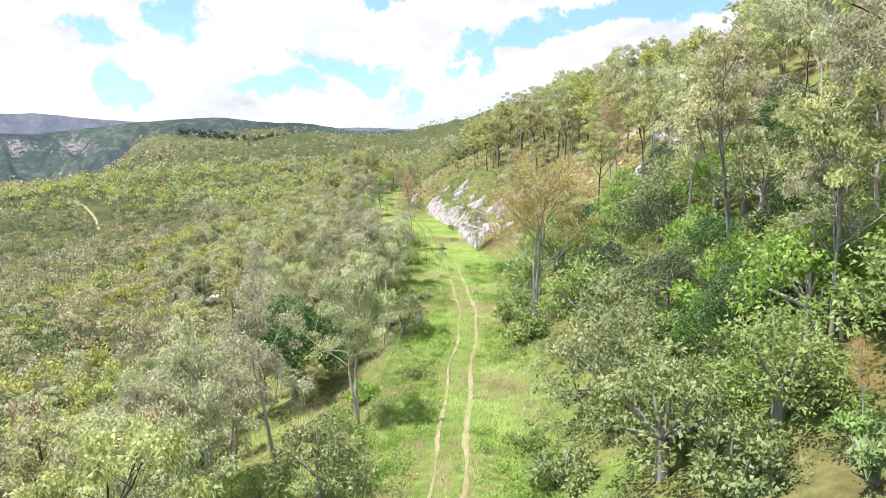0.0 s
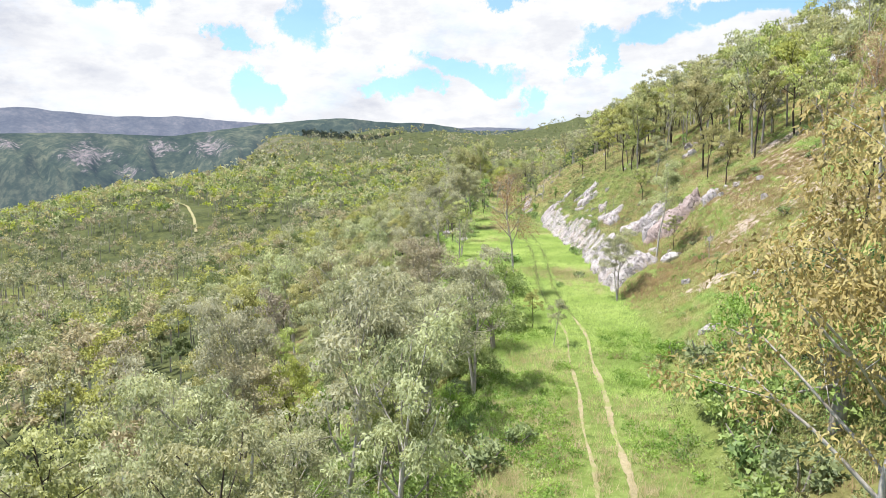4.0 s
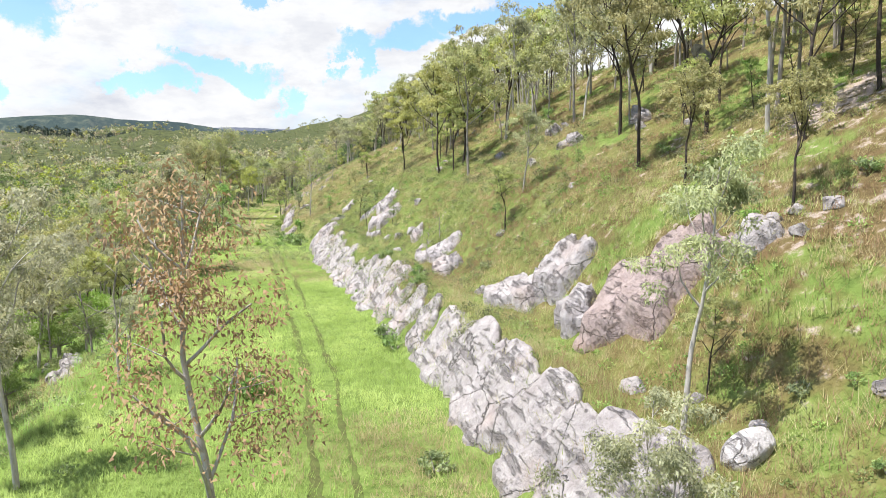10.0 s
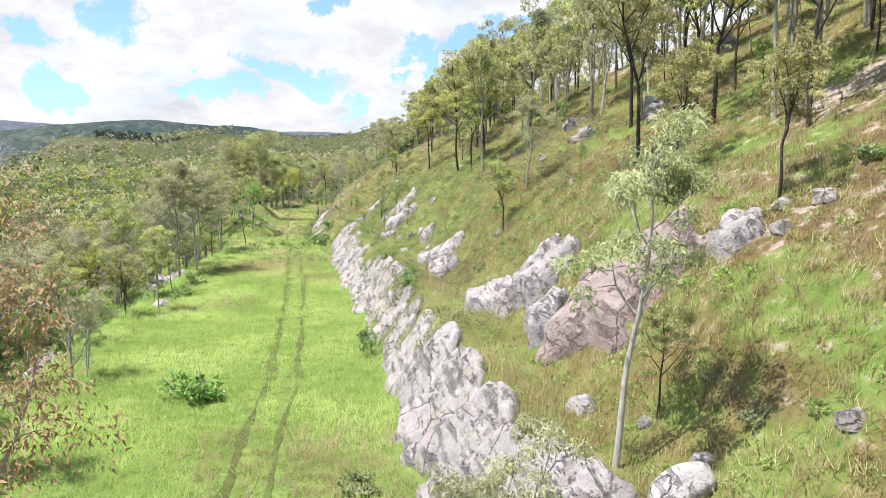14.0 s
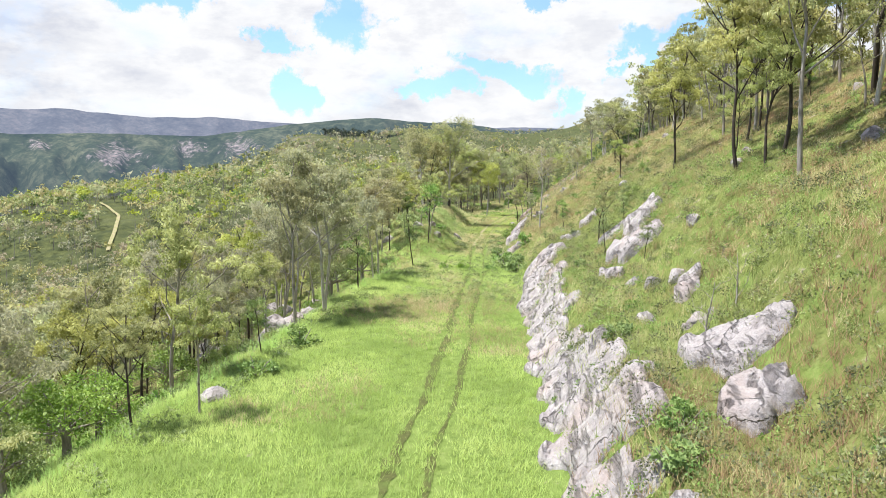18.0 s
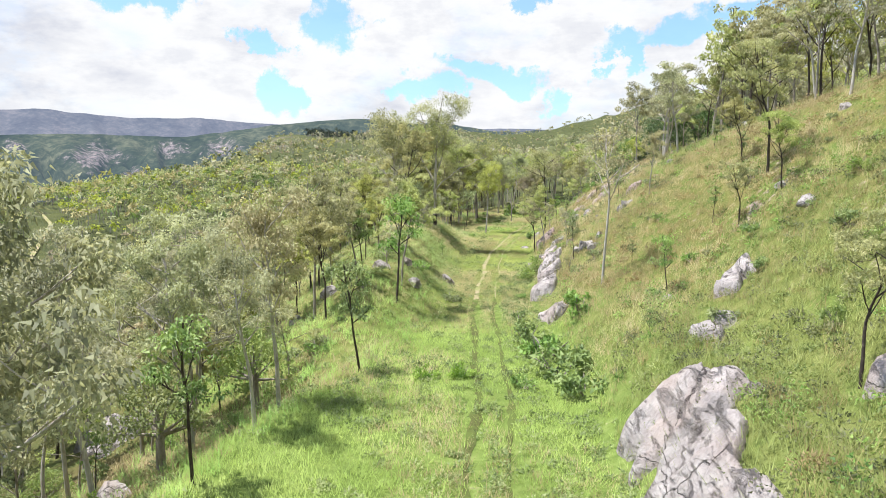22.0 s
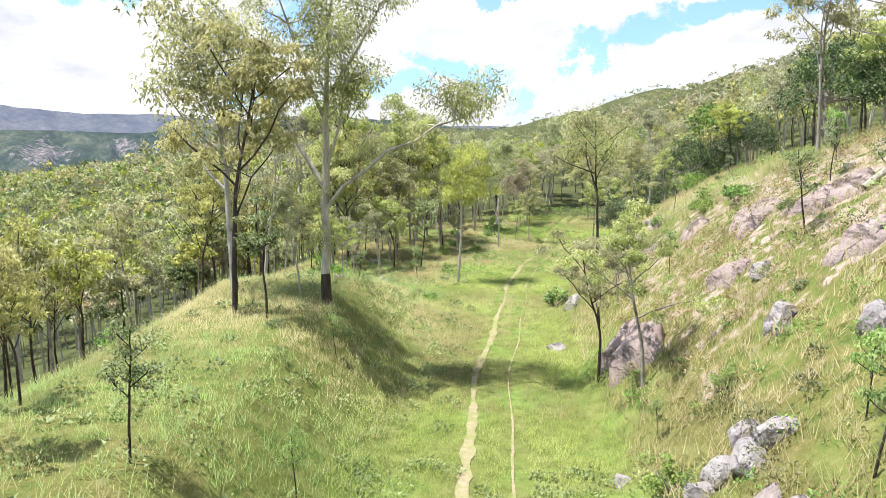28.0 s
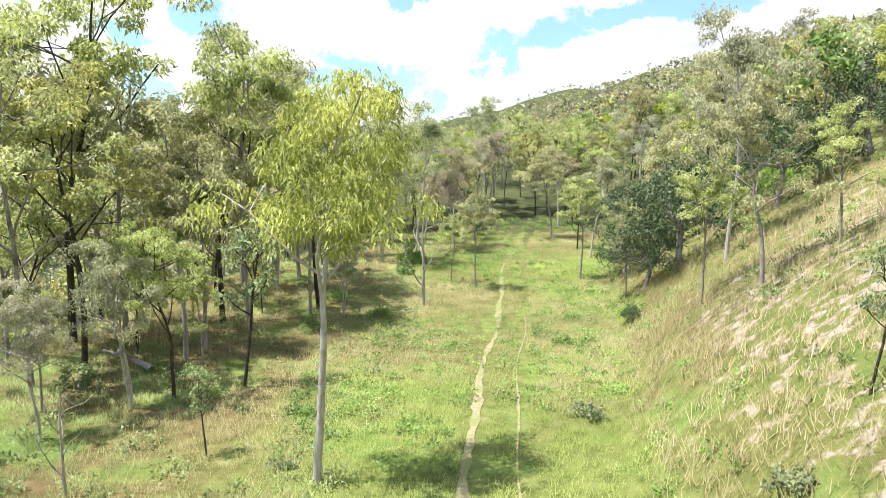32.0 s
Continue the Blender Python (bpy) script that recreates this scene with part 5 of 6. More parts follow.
# ---- mountains on the horizon ----
def mountain_material(name, dark, mid, light, haze_glow, crags=()):
    """Forested slopes far off, with bluish haze put in as a glow; crags is a list of azimuth, elevation and size in
    degrees.
    """
    m, n = material(name)
    pos = n.add("ShaderNodeNewGeometry").outputs["Position"]
    tone = n.math("ADD", n.math("MULTIPLY", n.noise(pos, 0.006, 9.0, 0.72), 0.55), n.math("MULTIPLY", n.noise(pos, 0.045, 7.0, 0.78), 0.45))
    col = n.ramp(tone, (0.38, dark), (0.50, mid), (0.62, light))
    if crags:
        sep = n.add("ShaderNodeSeparateXYZ", {0: pos})
        a = n.math("MULTIPLY", n.math("ARCTAN2", sep.outputs[0], sep.outputs[1]), 57.2958)
        e = n.math("MULTIPLY", n.math("ARCTAN2", n.math("SUBTRACT", sep.outputs[2], 8.0), n.math("SQRT", n.math("ADD", n.math("MULTIPLY", sep.outputs[0], sep.outputs[0]), n.math("MULTIPLY", sep.outputs[1], sep.outputs[1])))), 57.2958)
        rock = None
        for a0, e0, r in crags:
            d = n.math("ADD", n.math("ABSOLUTE", n.math("DIVIDE", n.math("SUBTRACT", a, a0), r)), n.math("ABSOLUTE", n.math("DIVIDE", n.math("SUBTRACT", e, e0), r * 0.55)))
            one = n.math("SUBTRACT", 1.0, d)
            rock = one if rock is None else n.math("MAXIMUM", rock, one)
        broken = n.noise(n.add("ShaderNodeMapping", {"Vector": pos, "Scale": (1.0, 1.0, 0.35)}).outputs[0], 0.05, 8.0, 0.8)
        bare = n.step(n.math("ADD", n.math("MULTIPLY", rock, 0.55), n.math("MULTIPLY", n.math("SUBTRACT", broken, 0.5), 3.0)), 0.25, 0.55)
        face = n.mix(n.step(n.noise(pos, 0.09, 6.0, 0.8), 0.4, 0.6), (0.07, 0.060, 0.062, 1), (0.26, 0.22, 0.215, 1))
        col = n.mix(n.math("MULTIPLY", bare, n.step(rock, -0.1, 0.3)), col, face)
    # distance haze painted as an even bluish emission over the slopes
    b = n.add("ShaderNodeBsdfPrincipled", {"Base Color": col, "Roughness": 1.0, "Specular IOR Level": 0.0, "Emission Color": (*haze_glow, 1), "Emission Strength": 1.0})
    n.tree.links.new(b.outputs[0], n.add("ShaderNodeOutputMaterial").inputs[0])
    return m


def mountains(near, far, az_el, seed, mat, label, a0=-80, a1=60):
    """A range that closes the view: folded slopes up to an uneven crest."""
    az = np.radians(np.arange(a0, a1, 0.22))
    rows = np.linspace(0, 1, 22)
    A, U = np.meshgrid(az, rows)
    deg = np.degrees(A)
    top = np.interp(deg, [p[0] for p in az_el], [p[1] for p in az_el])
    top = top + 0.22 * relief(deg, 0 * deg, 3.5, seed, 4)
    dist = near + (far - near) * U + 160 * relief(deg, U * 6, 5.0, seed + 1, 3) * np.sin(U * np.pi)
    fold = relief(deg + 2.5 * U, U * 3, 4.0, seed + 2, 4)
    hgt = 8 + np.tan(np.radians(top * U ** 0.75 - 7.5 * (1 - U))) * dist + np.sin(U * np.pi) * (150 * (1 - 2 * np.abs(fold)) - 60 + 45 * relief(deg + 2 * U, U * 8, 1.6, seed + 5, 3))
    v = np.stack([dist * np.sin(A), dist * np.cos(A), hgt], -1).reshape(-1, 3)
    k, r = len(az), len(rows)
    i, j = np.meshgrid(np.arange(r - 1), np.arange(k - 1), indexing="ij")
    q = (i * k + j).ravel()
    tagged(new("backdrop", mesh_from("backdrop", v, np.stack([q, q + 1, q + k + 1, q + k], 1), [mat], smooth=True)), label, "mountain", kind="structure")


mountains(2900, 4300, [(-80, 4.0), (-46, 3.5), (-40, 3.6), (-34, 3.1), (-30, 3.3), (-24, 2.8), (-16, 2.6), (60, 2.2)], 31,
          mountain_material("haze_glow_range", (0.020, 0.026, 0.030), (0.055, 0.060, 0.060), (0.120, 0.112, 0.105), (0.090, 0.105, 0.165)), "hazy blue-grey forested mountain range on the horizon")
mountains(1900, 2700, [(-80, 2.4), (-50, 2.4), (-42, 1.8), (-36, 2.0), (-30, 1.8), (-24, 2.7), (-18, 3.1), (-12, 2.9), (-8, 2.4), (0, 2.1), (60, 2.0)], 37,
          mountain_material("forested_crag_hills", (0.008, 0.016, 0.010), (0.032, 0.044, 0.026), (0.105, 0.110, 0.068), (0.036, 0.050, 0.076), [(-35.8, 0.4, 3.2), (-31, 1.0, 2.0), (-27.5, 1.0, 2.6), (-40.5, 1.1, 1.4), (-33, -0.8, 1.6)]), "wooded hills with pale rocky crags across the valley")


# ---- grass ----
def grass(name, x, y, blades, tall, wide, seed, mat, label, lean=0.8):
    """Tufts of blades past counting, each blade a leaning sliver."""
    rng = np.random.default_rng(seed)
    n = len(x)
    z = ground(x, y)
    p = np.stack([x, y, z - 0.03], 1)[:, None] + rng.normal(0, 0.16, (n, blades, 3)) * [1, 1, 0]
    a = rng.uniform(0, 6.283, (n, blades))
    h = tall * rng.uniform(0.55, 1.3, (n, 1)) * rng.uniform(0.6, 1.15, (n, blades))
    d = np.stack([np.cos(a), np.sin(a), np.zeros_like(a)], -1)
    s = np.stack([-np.sin(a), np.cos(a), np.zeros_like(a)], -1) * wide * 0.5
    up = np.array([0, 0, 1.0])
    k = lean * rng.uniform(0.3, 1.4, (n, blades, 1)) * h[..., None]
    tip = p + up * h[..., None] * 0.95 + d * k
    v = np.stack([p - s, p + s, tip], 2).reshape(-1, 3)
    q = np.arange(len(v)).reshape(-1, 3)
    tagged(new(name, mesh_from(name, v, q, [mat])), label, "grass", kind="stuff")


def spots(n, seed, lo, hi, ys, side="R"):
    """Points between two distances from an edge of the bench."""
    rng = np.random.default_rng(seed)
    y = rng.uniform(ys[0], ys[1], n)
    u = rng.uniform(lo, hi, n)
    return (EDGE_R(y) + u, y) if side == "R" else (EDGE_L(y) - u, y)


def inside(n, seed, ys):
    rng = np.random.default_rng(seed)
    y = rng.uniform(ys[0], ys[1], n)
    L, R = EDGE_L(y) - 1.5, EDGE_R(y) + 0.6
    x = L + (R - L) * rng.uniform(0, 1, n)
    keep = (wear(x, y) < 0.15 + 0.3 * rng.uniform(0, 1, n) * (y < 178)) & (rng.uniform(0, 1, n) < (R - L) / 18)
    return x[keep], y[keep]


def part_by(x, y, lo, hi, size, seed):
    k = relief(x, y, size, seed, 2) + 0.25 * np.sin(np.arange(len(x)) * 12.9898)
    s = (k > lo) & (k <= hi)
    return x[s], y[s]


bx, by = inside(44000, 41, (14, 180))
cx, cy = inside(26000, 141, (178, 285))
start = by < 86
ex, ey = part_by(bx[start], by[start], 0.0, 9, 5, 242)
grass("track_grass_dry", ex, ey, 13, 0.30, 0.020, 243, M_DRYGRASS, "yellowing grass beside the wheel lines")
bx, by = (np.concatenate([a, b]) for a, b in zip((bx[~start], by[~start]), part_by(bx[start], by[start], -9, 0.0, 5, 242)))
grass("bench_grass", *part_by(bx, by, -9, 0.42, 9, 42), 13, 0.30, 0.024, 43, M_GRASS, "lush bright green grass on the level bench")
grass("bench_grass_dry", *part_by(bx, by, 0.42, 9, 9, 42), 13, 0.33, 0.022, 44, M_DRYGRASS, "pale drying grass on the bench")
grass("cutting_grass", *part_by(cx, cy, -9, 0.05, 6, 142), 18, 0.27, 0.014, 143, M_GRASS, "green grass on the floor of the cutting")
grass("cutting_grass_dry", *part_by(cx, cy, 0.05, 9, 6, 142), 18, 0.30, 0.013, 144, M_DRYGRASS, "pale straw grass on the floor of the cutting")
sx, sy = (np.concatenate(p) for p in zip(spots(34000, 45, 0.4, 32, (60, 262)), spots(17000, 145, 0.3, 13, (92, 250))))
keep = (bareness(sx, sy) < 0.35 + 0.5 * hashed(sx * 7, sy * 5, 3)) & (hashed(sx * 3, sy * 11, 9) < 1.15 - (sx - EDGE_R(sy)) / 40)
sx, sy = sx[keep], sy[keep]
late = sy > 166
extra = part_by(sx[late], sy[late], -0.12, 9, 14, 46)
grass("slope_grass_dry", *extra, 11, 0.40, 0.020, 248, M_DRYGRASS, "straw-coloured tussock grass on the cut slope")
sx, sy = (np.concatenate([a, b]) for a, b in zip((sx[~late], sy[~late]), part_by(sx[late], sy[late], -9, -0.12, 14, 46)))
grass("slope_grass_green", *part_by(sx, sy, -9, 0.02, 14, 46), 11, 0.38, 0.024, 47, M_SLOPEGRASS, "green tussock grass on the hillside")
grass("slope_grass_dry", *part_by(sx, sy, 0.02, 0.18, 14, 46), 11, 0.40, 0.022, 48, M_DRYGRASS, "straw-coloured tussock grass on the hillside")
rx, ry = part_by(sx, sy, 0.18, 9, 14, 46)
grass("slope_grass_red", rx, ry, 11, 0.40, 0.022, 49, M_REDGRASS, "reddish seeding grass on the hillside")
lx, ly = spots(14000, 50, 0.5, 14, (14, 180), "L")
mx, my = spots(13000, 150, 0.2, 14, (178, 280), "L")
grass("knoll_grass", *part_by(mx, my, -9, -0.02, 7, 151), 18, 0.30, 0.013, 152, M_SLOPEGRASS, "green grass on the bank beside the cutting")
grass("knoll_grass_dry", *part_by(mx, my, -0.02, 9, 7, 151), 18, 0.33, 0.012, 153, M_DRYGRASS, "pale straw grass on the bank beside the cutting")
grass("bank_grass_green", *part_by(lx, ly, -9, 0.1, 12, 51), 10, 0.38, 0.028, 52, M_GRASS, "green grass falling away below the bench")
grass("bank_grass_dry", *part_by(lx, ly, 0.1, 9, 12, 51), 10, 0.40, 0.026, 53, M_DRYGRASS, "dry grass on the bank below the bench")
# taller tussocks standing out of the rest
tx, ty = spots(3400, 60, 1.5, 26, (62, 262))
grass("tussocks", *part_by(tx, ty, -9, 0.1, 10, 61), 34, 0.55, 0.014, 62, M_DRYGRASS, "tall straw-green tussocks on the hillside", 0.7)
qx, qy = part_by(tx, ty, 0.1, 9, 10, 61)
grass("red_tussocks", qx[qy < 186], qy[qy < 186], 34, 0.55, 0.014, 63, M_REDGRASS, "tall reddish tussocks on the hillside", 0.7)
ux, uy = spots(900, 64, 0.2, 12, (60, 185), "L")
grass("bank_tussocks", ux, uy, 24, 0.7, 0.022, 65, M_GRASS, "tall green tussocks on the bank", 0.7)


def undergrowth(name, x, y, leaves, size, blade, seed, mat, label):
    """Low leafy weeds past counting, in loose mounds."""
    rng = np.random.default_rng(seed)
    n = len(x)
    s = size * rng.uniform(0.5, 1.5, (n, 1, 1))
    q = rng.normal(0, 1, (n, leaves, 3))
    q /= np.linalg.norm(q, axis=2, keepdims=True)
    q *= rng.uniform(0.2, 1, (n, leaves, 1)) ** 0.5 * s
    q[..., 2] = np.abs(q[..., 2]) * 0.8
    p = np.stack([x, y, ground(x, y)], 1)[:, None] + q
    d = q / s + rng.normal(0, 0.6, (n, leaves, 3))
    d /= np.linalg.norm(d, axis=2, keepdims=True)
    w = np.cross(d, rng.normal(0, 1, (n, leaves, 3)))
    w /= np.linalg.norm(w, axis=2, keepdims=True)
    ln = blade * rng.uniform(0.6, 1.3, (n, leaves, 1))
    v = np.stack([p - w * ln * 0.3, p + w * ln * 0.3, p + d * ln], 2).reshape(-1, 3)
    tagged(new(name, mesh_from(name, v, np.arange(len(v)).reshape(-1, 3), [mat])), label, "undergrowth", kind="stuff")


wx, wy = (np.concatenate(p) for p in zip(spots(1700, 70, 0.5, 24, (62, 262)), spots(900, 170, 0.5, 13, (118, 176))))
undergrowth("slope_weeds", *part_by(wx, wy, -9, 0.05, 12, 71), 64, 0.40, 0.095, 72, M_SHRUB, "low green weeds between the grass of the hillside")
undergrowth("slope_herbs", *part_by(wx, wy, 0.05, 9, 12, 71), 70, 0.36, 0.085, 73, M_BUSH, "low bright herbs between the grass of the hillside")
hx, hy = spots(1100, 270, 1.0, 18, (112, 218))
undergrowth("slope_scrub", *part_by(hx, hy, -9, 0.1, 9, 271), 120, 0.55, 0.085, 272, M_SCRUB, "dark olive scrub scattered over the hillside")
undergrowth("dry_scrub", *part_by(hx, hy, 0.1, 9, 9, 271), 120, 0.5, 0.080, 273, M_TAN, "brown drying scrub scattered over the hillside")
vx, vy = inside(2600, 74, (150, 205))
undergrowth("bench_weeds", *part_by(vx, vy, 0.0, 9, 8, 75), 60, 0.34, 0.090, 76, M_SHRUB, "bright leafy weeds on the bench near the cutting")
kx, ky = inside(2400, 174, (232, 292))
undergrowth("track_weeds", *part_by(kx, ky, -0.1, 9, 8, 175), 60, 0.36, 0.090, 176, M_SHRUB, "bright leafy weeds crowding the track")
ox, oy = inside(9000, 181, (18, 86))
far_off = (np.abs(ox - TRACK(oy)) > 1.25 + 0.8 * relief(ox, oy, 3.0, 182, 2)) & (relief(ox, oy, 4.0, 183, 2) > -0.25)
undergrowth("margin_weeds", ox[far_off], oy[far_off], 50, 0.32, 0.095, 184, M_BUSH, "bright leafy weeds closing in on the wheel lines")
zx, zy = spots(900, 77, -1.5, 8, (20, 262), "L")
undergrowth("edge_weeds", zx, zy, 64, 0.42, 0.105, 78, M_SHRUB, "leafy green weeds along the edge of the bench")
ax, ay = spots(500, 79, 0.0, 9, (20, 80))
undergrowth("thicket_weeds", ax, ay, 90, 0.55, 0.12, 80, M_BUSH, "bright leafy undergrowth at the foot of the thicket")


# ---- rocks ----
ROCKS = [rock_mesh(200 + k, (1, 1, 1), cuts=13, level=3, rough=0.09) for k in range(7)]
SLABS = [rock_mesh(220 + k, (1, 1, 1), cuts=14, level=3, rough=0.13) for k in range(6)]


def rock(x, y, size, turn=0, tip=(0, 0), sink=0.3, slab=False, label="pale grey weathered granite boulder half sunk in the grass", group="", form=None):
    me = form or random.choice(SLABS if slab else ROCKS)
    ob = tagged(new("rock_slab" if slab else "boulder", me), label, "rock", group)
    z = float(ground(x, y)) + size[2] * (1 - 2 * sink)
    ob.matrix_basis = Matrix.LocRotScale((x, y, z), Euler((radians(tip[0]), radians(tip[1]), radians(turn))), size)
    return ob


def whole_pieces(ids, kept, least):
    """Numbers the connected pieces of a grid of ids; pieces smaller than least join one beside them."""
    rows, cols = ids.shape
    mark = np.full(ids.shape, -1)
    pieces = []
    for start in zip(*np.nonzero(kept)):
        if mark[start] >= 0:
            continue
        todo, cells = [start], []
        mark[start] = len(pieces)
        while todo:
            a, b = todo.pop()
            cells.append((a, b))
            for c in ((a + 1, b), (a - 1, b), (a, b + 1), (a, b - 1)):
                if 0 <= c[0] < rows and 0 <= c[1] < cols and kept[c] and mark[c] < 0 and ids[c] == ids[start]:
                    mark[c] = len(pieces)
                    todo.append(c)
        pieces.append(cells)
    for number in sorted(range(len(pieces)), key=lambda p: len(pieces[p])):
        cells = pieces[number]
        if len(cells) >= least:
            continue
        beside = [mark[c] for a, b in cells for c in ((a + 1, b), (a - 1, b), (a, b + 1), (a, b - 1)) if 0 <= c[0] < rows and 0 <= c[1] < cols and mark[c] >= 0 and mark[c] != number]
        if beside:
            into = max(beside, key=lambda p: len(pieces[p]))
            for c in cells:
                mark[c] = into
            pieces[into] += cells
            pieces[number] = cells * 0
    return mark


def ledge(x, y, half_long, half_wide, proud, turn, seed, mat=M_ROCK, label="pale grey jointed granite ledge dipping to the grassy bench", layer=1.0):
    """A granite ledge that grows out of the slope: overlapping slanted sheets, broken across by joints, with a ragged outline sunk in the soil."""
    rng = np.random.default_rng(900 + seed)
    gap = 0.11 if half_long < 3 else 0.13
    m, k = int(2.4 * half_long / gap), int(2.4 * half_wide / gap)
    U, V = np.meshgrid(np.linspace(-1.2, 1.2, m), np.linspace(-1.2, 1.2, k), indexing="ij")
    a, b = U * half_long, V * half_wide
    # uneven rim
    ang = np.arctan2(V, U)
    rim = 0.88 + 0.20 * np.sin(2 * ang + rng.uniform(0, 6)) + 0.13 * np.sin(5 * ang + rng.uniform(0, 6)) + 0.26 * relief(a, b, 1.1, seed + 3, 3)
    r = (np.abs(U) ** 3 + np.abs(V) ** 3) ** (1 / 3) / rim
    # slanted sheets: wavy lines across the ledge, each a little proud of the next
    dip = rng.uniform(0.30, 1.05)
    layer = layer * rng.uniform(0.65, 1.35)
    wa, wb = a + 0.75 * relief(a, b, 2.9, seed + 5, 3), b + 0.65 * relief(a, b, 2.5, seed + 6, 3)
    across = (wa * math.sin(dip) + wb * math.cos(dip)) / layer
    sheet = np.floor(across)
    run = (wa * math.cos(dip) - wb * math.sin(dip)) / (layer * 2.6) + 5 * hashed(sheet, sheet * 0, seed)
    block = np.floor(run)
    lift = hashed(sheet, block, seed + 1) ** 1.5
    saw = across - sheet
    edge = np.minimum(np.minimum(saw, 1 - saw) * layer, np.minimum(run - block, 1 - run + block) * layer * 2.6)
    body = proud * (1 - ease(r, 0.72, 1.03)) * (0.82 + 0.3 * relief(a, b, half_wide * 1.3, seed + 7, 2))
    amp = 0.22 + 0.10 * proud
    face = amp * (lift - 0.4) + amp * 0.8 * saw + 0.05 * relief(a, b, 0.55, seed + 8, 3) - 0.13 * (1 - ease(edge, 0, 0.10))
    high = np.where(r > 1.0, -0.35, 0.03 + body + face * (1 - ease(r, 0.8, 1.05)))
    high = high - 0.35 * ease(r, 0.97, 1.05)
    c, d = math.cos(radians(turn)), math.sin(radians(turn))
    X = x + b * c - a * d
    Y = y + a * c + b * d
    # the upper sheets overhang towards the bench
    X = X - 0.30 * np.maximum(high, 0) * ease(-V, -0.6, 0.8)
    Z = ground(x + b * c - a * d, Y) + high
    i, j = np.meshgrid(np.arange(m - 1), np.arange(k - 1), indexing="ij")
    keep = (np.minimum(np.minimum(r[:-1, :-1], r[1:, 1:]), np.minimum(r[1:, :-1], r[:-1, 1:])) < 1.06).ravel()
    q = (i * k + j).ravel()[keep]
    spots3 = np.stack([X, Y, Z], -1).reshape(-1, 3)
    base = Vector((x, y, float(ground(x, y))))
    top = tagged(new("granite_ledge"), label, "rock", "granite ledges along the bench" if mat is M_ROCK else "")
    top.matrix_basis = Matrix.Translation(base)
    # one mesh for each slab between the joints; slivers go with a neighbour
    which = whole_pieces((sheet * 101 + block)[:-1, :-1], keep.reshape(m - 1, k - 1), 16).ravel()[keep]
    for w in np.unique(which):
        f = np.stack([q, q + k, q + k + 1, q + 1], 1)[which == w]
        used, back = np.unique(f, return_inverse=True)
        child("slab", mesh_from("slab", spots3[used] - np.array(base), back.reshape(-1, 4), [mat], smooth=True), top)


def outcrop(x, y, wide, high):
    """A broken outcrop: one main block with smaller joint blocks leaning round it."""
    if wide < 0.6:
        rock(x, y, (wide, wide * random.uniform(0.8, 1.1), high), random.uniform(0, 180), (random.uniform(-12, 12), random.uniform(-12, 12)), 0.32)
        return
    lean = random.uniform(-35, -12)
    rock(x, y, (wide * 0.72, wide * 0.85, high * 0.85), random.uniform(-20, 50), (random.uniform(-15, 15), lean), 0.36, True)
    for k in range(5 if wide > 1.0 else 3):
        a, d, s = random.uniform(0, 6.28), wide * random.uniform(0.45, 0.95), random.uniform(0.28, 0.55)
        rock(x + math.cos(a) * d, y + math.sin(a) * d, (wide * s, wide * s * random.uniform(0.9, 1.5), high * s * 1.1), random.uniform(-20, 60), (random.uniform(-20, 20), lean + random.uniform(-15, 15)), 0.36, random.random() < 0.7)


for row in STONES:
    outcrop(*row)
for row in LEDGES:
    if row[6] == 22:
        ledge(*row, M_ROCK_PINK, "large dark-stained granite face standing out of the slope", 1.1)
    else:
        ledge(*row, layer=1.9 if row[6] in (3, 4) else 1.05)
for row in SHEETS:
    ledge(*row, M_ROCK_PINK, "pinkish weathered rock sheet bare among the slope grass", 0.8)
# the smooth pale boulder lying by itself above the ledge
def oval_mesh():
    bm = bmesh.new()
    bmesh.ops.create_icosphere(bm, subdivisions=4, radius=1.0)
    for v in bm.verts:
        v.co *= 1 + 0.07 * math.sin(2.3 * v.co.x + 1.0) * math.cos(2.9 * v.co.y) + 0.03 * math.sin(6 * v.co.y + 4 * v.co.z)
    me = bpy.data.meshes.new("boulder")
    bm.to_mesh(me)
    bm.free()
    me.materials.append(M_ROCK_WHITE)
    for p in me.polygons:
        p.use_smooth = True
    return me


OVAL = oval_mesh()
rock(8.2, 99.2, (0.80, 0.50, 0.44), 15, (0, -24), 0.20, form=OVAL, label="smooth white oval boulder lying on the grassy slope")
# loose stones
for k in range(46):
    y = random.uniform(84, 235)
    rock(float(EDGE_R(y)) + random.uniform(3, 20), y, (s := random.uniform(0.15, 0.5), s, s * 0.7), random.uniform(0, 180), (0, 0), 0.3)
for k in range(14):
    y = random.uniform(50, 190)
    rock(float(EDGE_L(y)) - random.uniform(1, 9), y, (s := random.uniform(0.25, 0.7), s, s * 0.7), random.uniform(0, 180), (0, 0), 0.3)


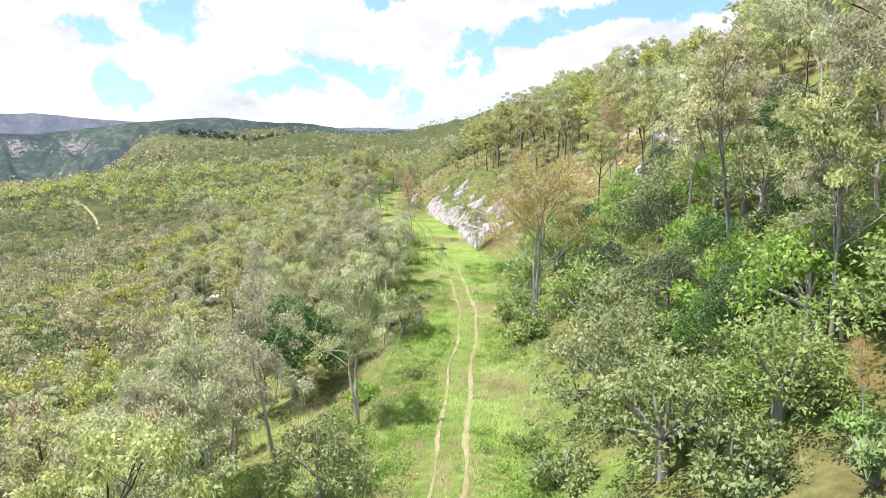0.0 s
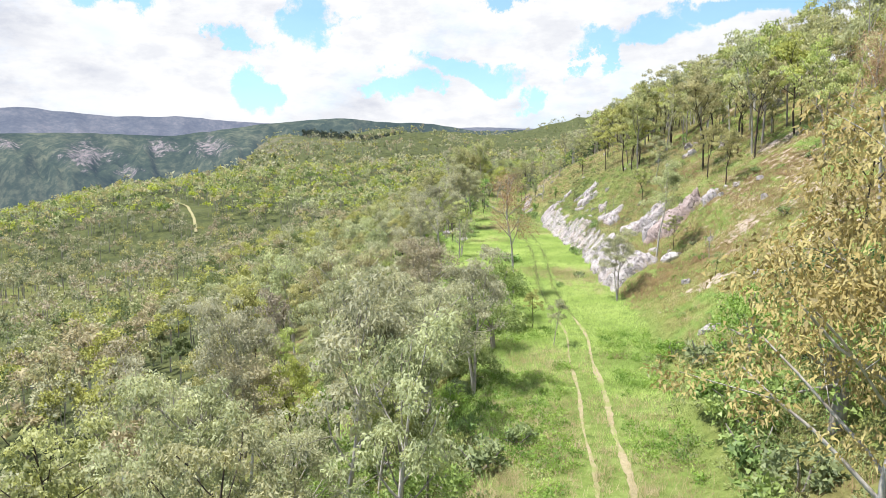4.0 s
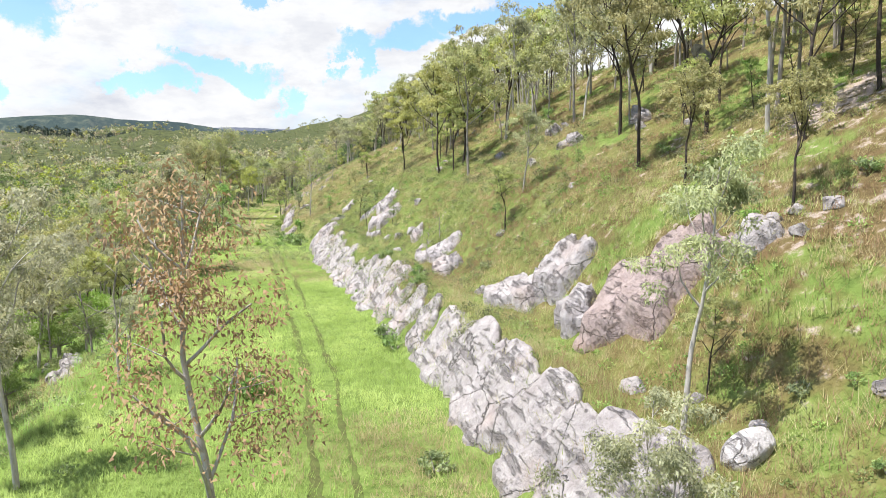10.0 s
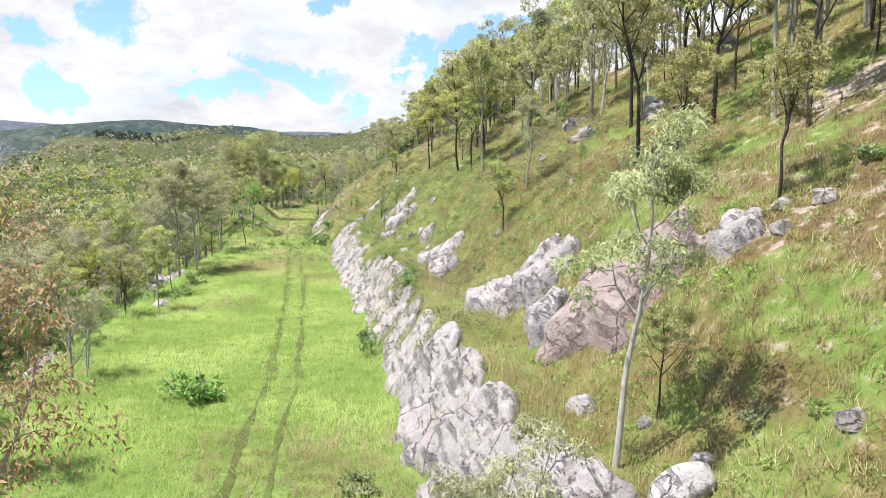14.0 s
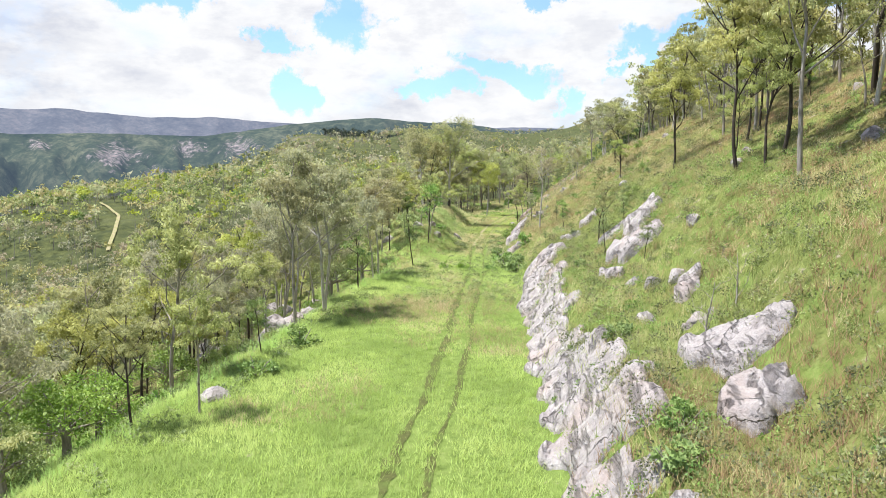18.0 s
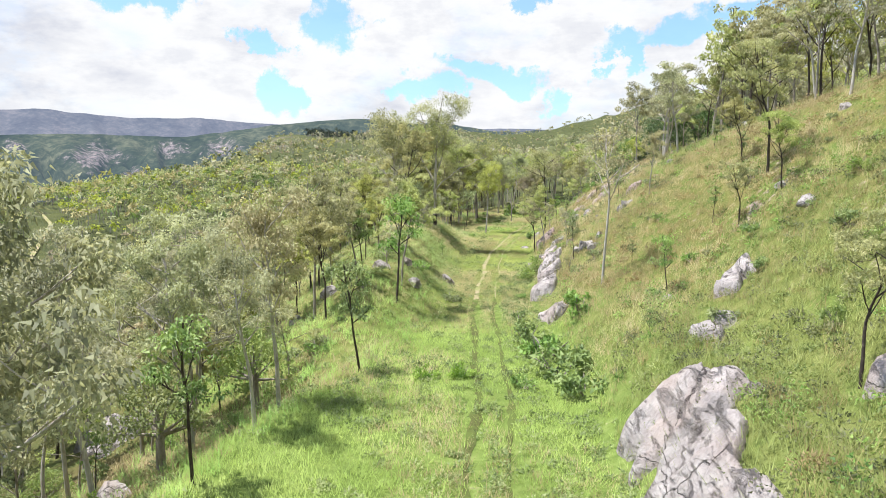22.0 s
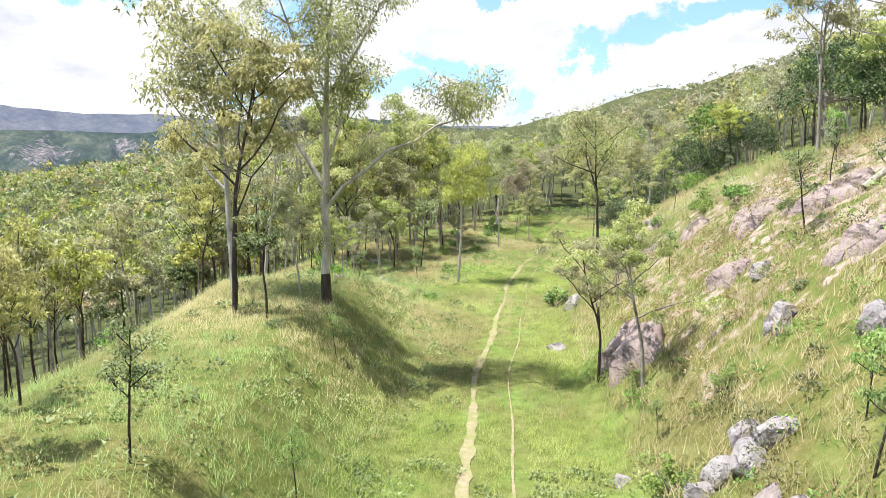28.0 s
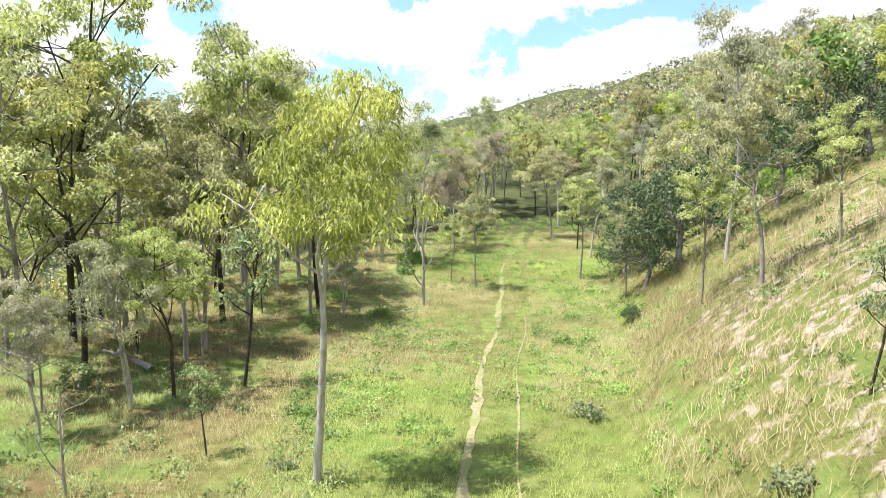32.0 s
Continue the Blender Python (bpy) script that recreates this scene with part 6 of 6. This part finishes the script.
# ---- the tall forked gum on the bank ----
def tall_gum():
    s = Shape(300)
    s.corners = 4
    r = s.rng
    flatten = lambda pts, depth: np.array([(x, depth * i / (len(pts) - 1), z) for i, (x, z) in enumerate(pts)])
    stem = [((0, -0.5), (0, 0.2), (-0.03, 1.0), (0.05, 1.9), (-0.02, 2.8), (0.06, 3.5)), 0, 0.135, 0.105]
    limbs = [stem, [((0.0, 3.3), (-0.8, 4.5), (-1.5, 5.8), (-2.2, 6.9), (-2.6, 7.9)), 0.6, 0.075, 0.02],
             [((0.05, 3.4), (0.1, 5.0), (0.2, 6.5), (0.35, 8.0), (0.7, 9.5)), -0.4, 0.105, 0.02],
             [((0.22, 5.9), (0.9, 7.0), (1.5, 8.2), (2.1, 9.2)), 0.7, 0.055, 0.018],
             [((0.15, 4.9), (-0.4, 6.4), (-0.7, 7.6), (-1.0, 8.7)), -0.9, 0.055, 0.018],
             [((0.05, 2.7), (0.6, 3.35), (1.25, 3.75), (1.9, 4.3), (2.7, 4.55), (3.3, 4.95), (4.1, 5.15), (4.7, 5.8)), -0.9, 0.058, 0.016],
             [((0.1, 3.9), (0.6, 5.0), (0.9, 6.2), (0.8, 7.3)), -1.2, 0.05, 0.015]]
    for pts, depth, r0, r1 in limbs:
        p = flatten(pts, depth)
        s.tube(p, np.linspace(r0, r1, len(p)), 9)
        if pts is stem[0]:
            continue
        for i in range(9):
            at = r.uniform(1.0, len(p) - 1.01)
            q = p[int(at)] + (p[int(at) + 1] - p[int(at)]) * (at % 1)
            way = np.array([r.normal(0, 1), r.normal(0, 1), r.uniform(0.2, 1.0)])
            t, tr, _ = s.limb(q, way / np.linalg.norm(way), r.uniform(0.6, 1.3), 0.03, 0.01, 0.18, 0.05, 4)
            s.tube(t, tr, 4)
            for c in (t[-1], t[2] + r.normal(0, 0.15, 3)):
                s.clump(c, r.uniform(0.35, 0.62), 230, 0.125, 0.017, 0.7, 0.8)
        s.clump(p[-1], 0.7, 200, 0.125, 0.017, 0.7, 0.8)
    # tufts of young leaves along the trunk
    for i in range(9):
        z = r.uniform(1.6, 3.6)
        s.clump(np.array([r.normal(0, 0.18), r.normal(0, 0.18), z]), r.uniform(0.25, 0.45), 150, 0.11, 0.017, 0.6, 0.9)
    top = put_tree("tall_gum_tree", s, M_BARK_PALE, M_GUM, "tall forked gum tree with a pale trunk on the grassy bank", "tree")
    sock = Shape(301)
    sock.tube([(0, 0, -0.5), (0, 0, 0.1), (-0.01, 0, 0.45), (-0.015, 0, 0.72), (-0.018, 0, 0.86)], [0.18, 0.158, 0.143, 0.139, 0.128], 11)
    child("bark_sock", sock.wood_mesh("bark_sock", M_BARK_DARK), top, "dark rough bark at the foot of the trunk")
    top.matrix_basis = Matrix.LocRotScale((-21.7, 212.9, float(ground(-21.7, 212.9))), None, (1.33, 1.33, 1.33))


tall_gum()


# ---- dead wood lying on the slopes ----
def fallen_log(x, y, length, turn, rise, seed):
    s = Shape(seed)
    pts, rad, _ = s.limb((0, 0, 0), (1, 0, rise), length, 0.13, 0.05, 0.05, 0.0, 7)
    s.tube(pts, rad, 7)
    for k in (3, 5):
        b, br, _ = s.limb(pts[k], (0.6, s.rng.normal(0, 0.6), 0.6), length * 0.28, 0.05, 0.015, 0.15, 0.0, 4)
        s.tube(b, br, 5)
    ob = tagged(new("fallen_log", s.wood_mesh("fallen_log", M_DEAD)), "bare grey fallen log lying on the grassy slope", "log")
    ob.matrix_basis = Matrix.LocRotScale((x, y, float(ground(x, y)) + 0.1), Euler((0, 0, radians(turn))), None)


fallen_log(-4.0, 210.5, 2.6, 20, 0.75, 400)
fallen_log(-27.5, 243.0, 2.6, 150, 0.15, 401)
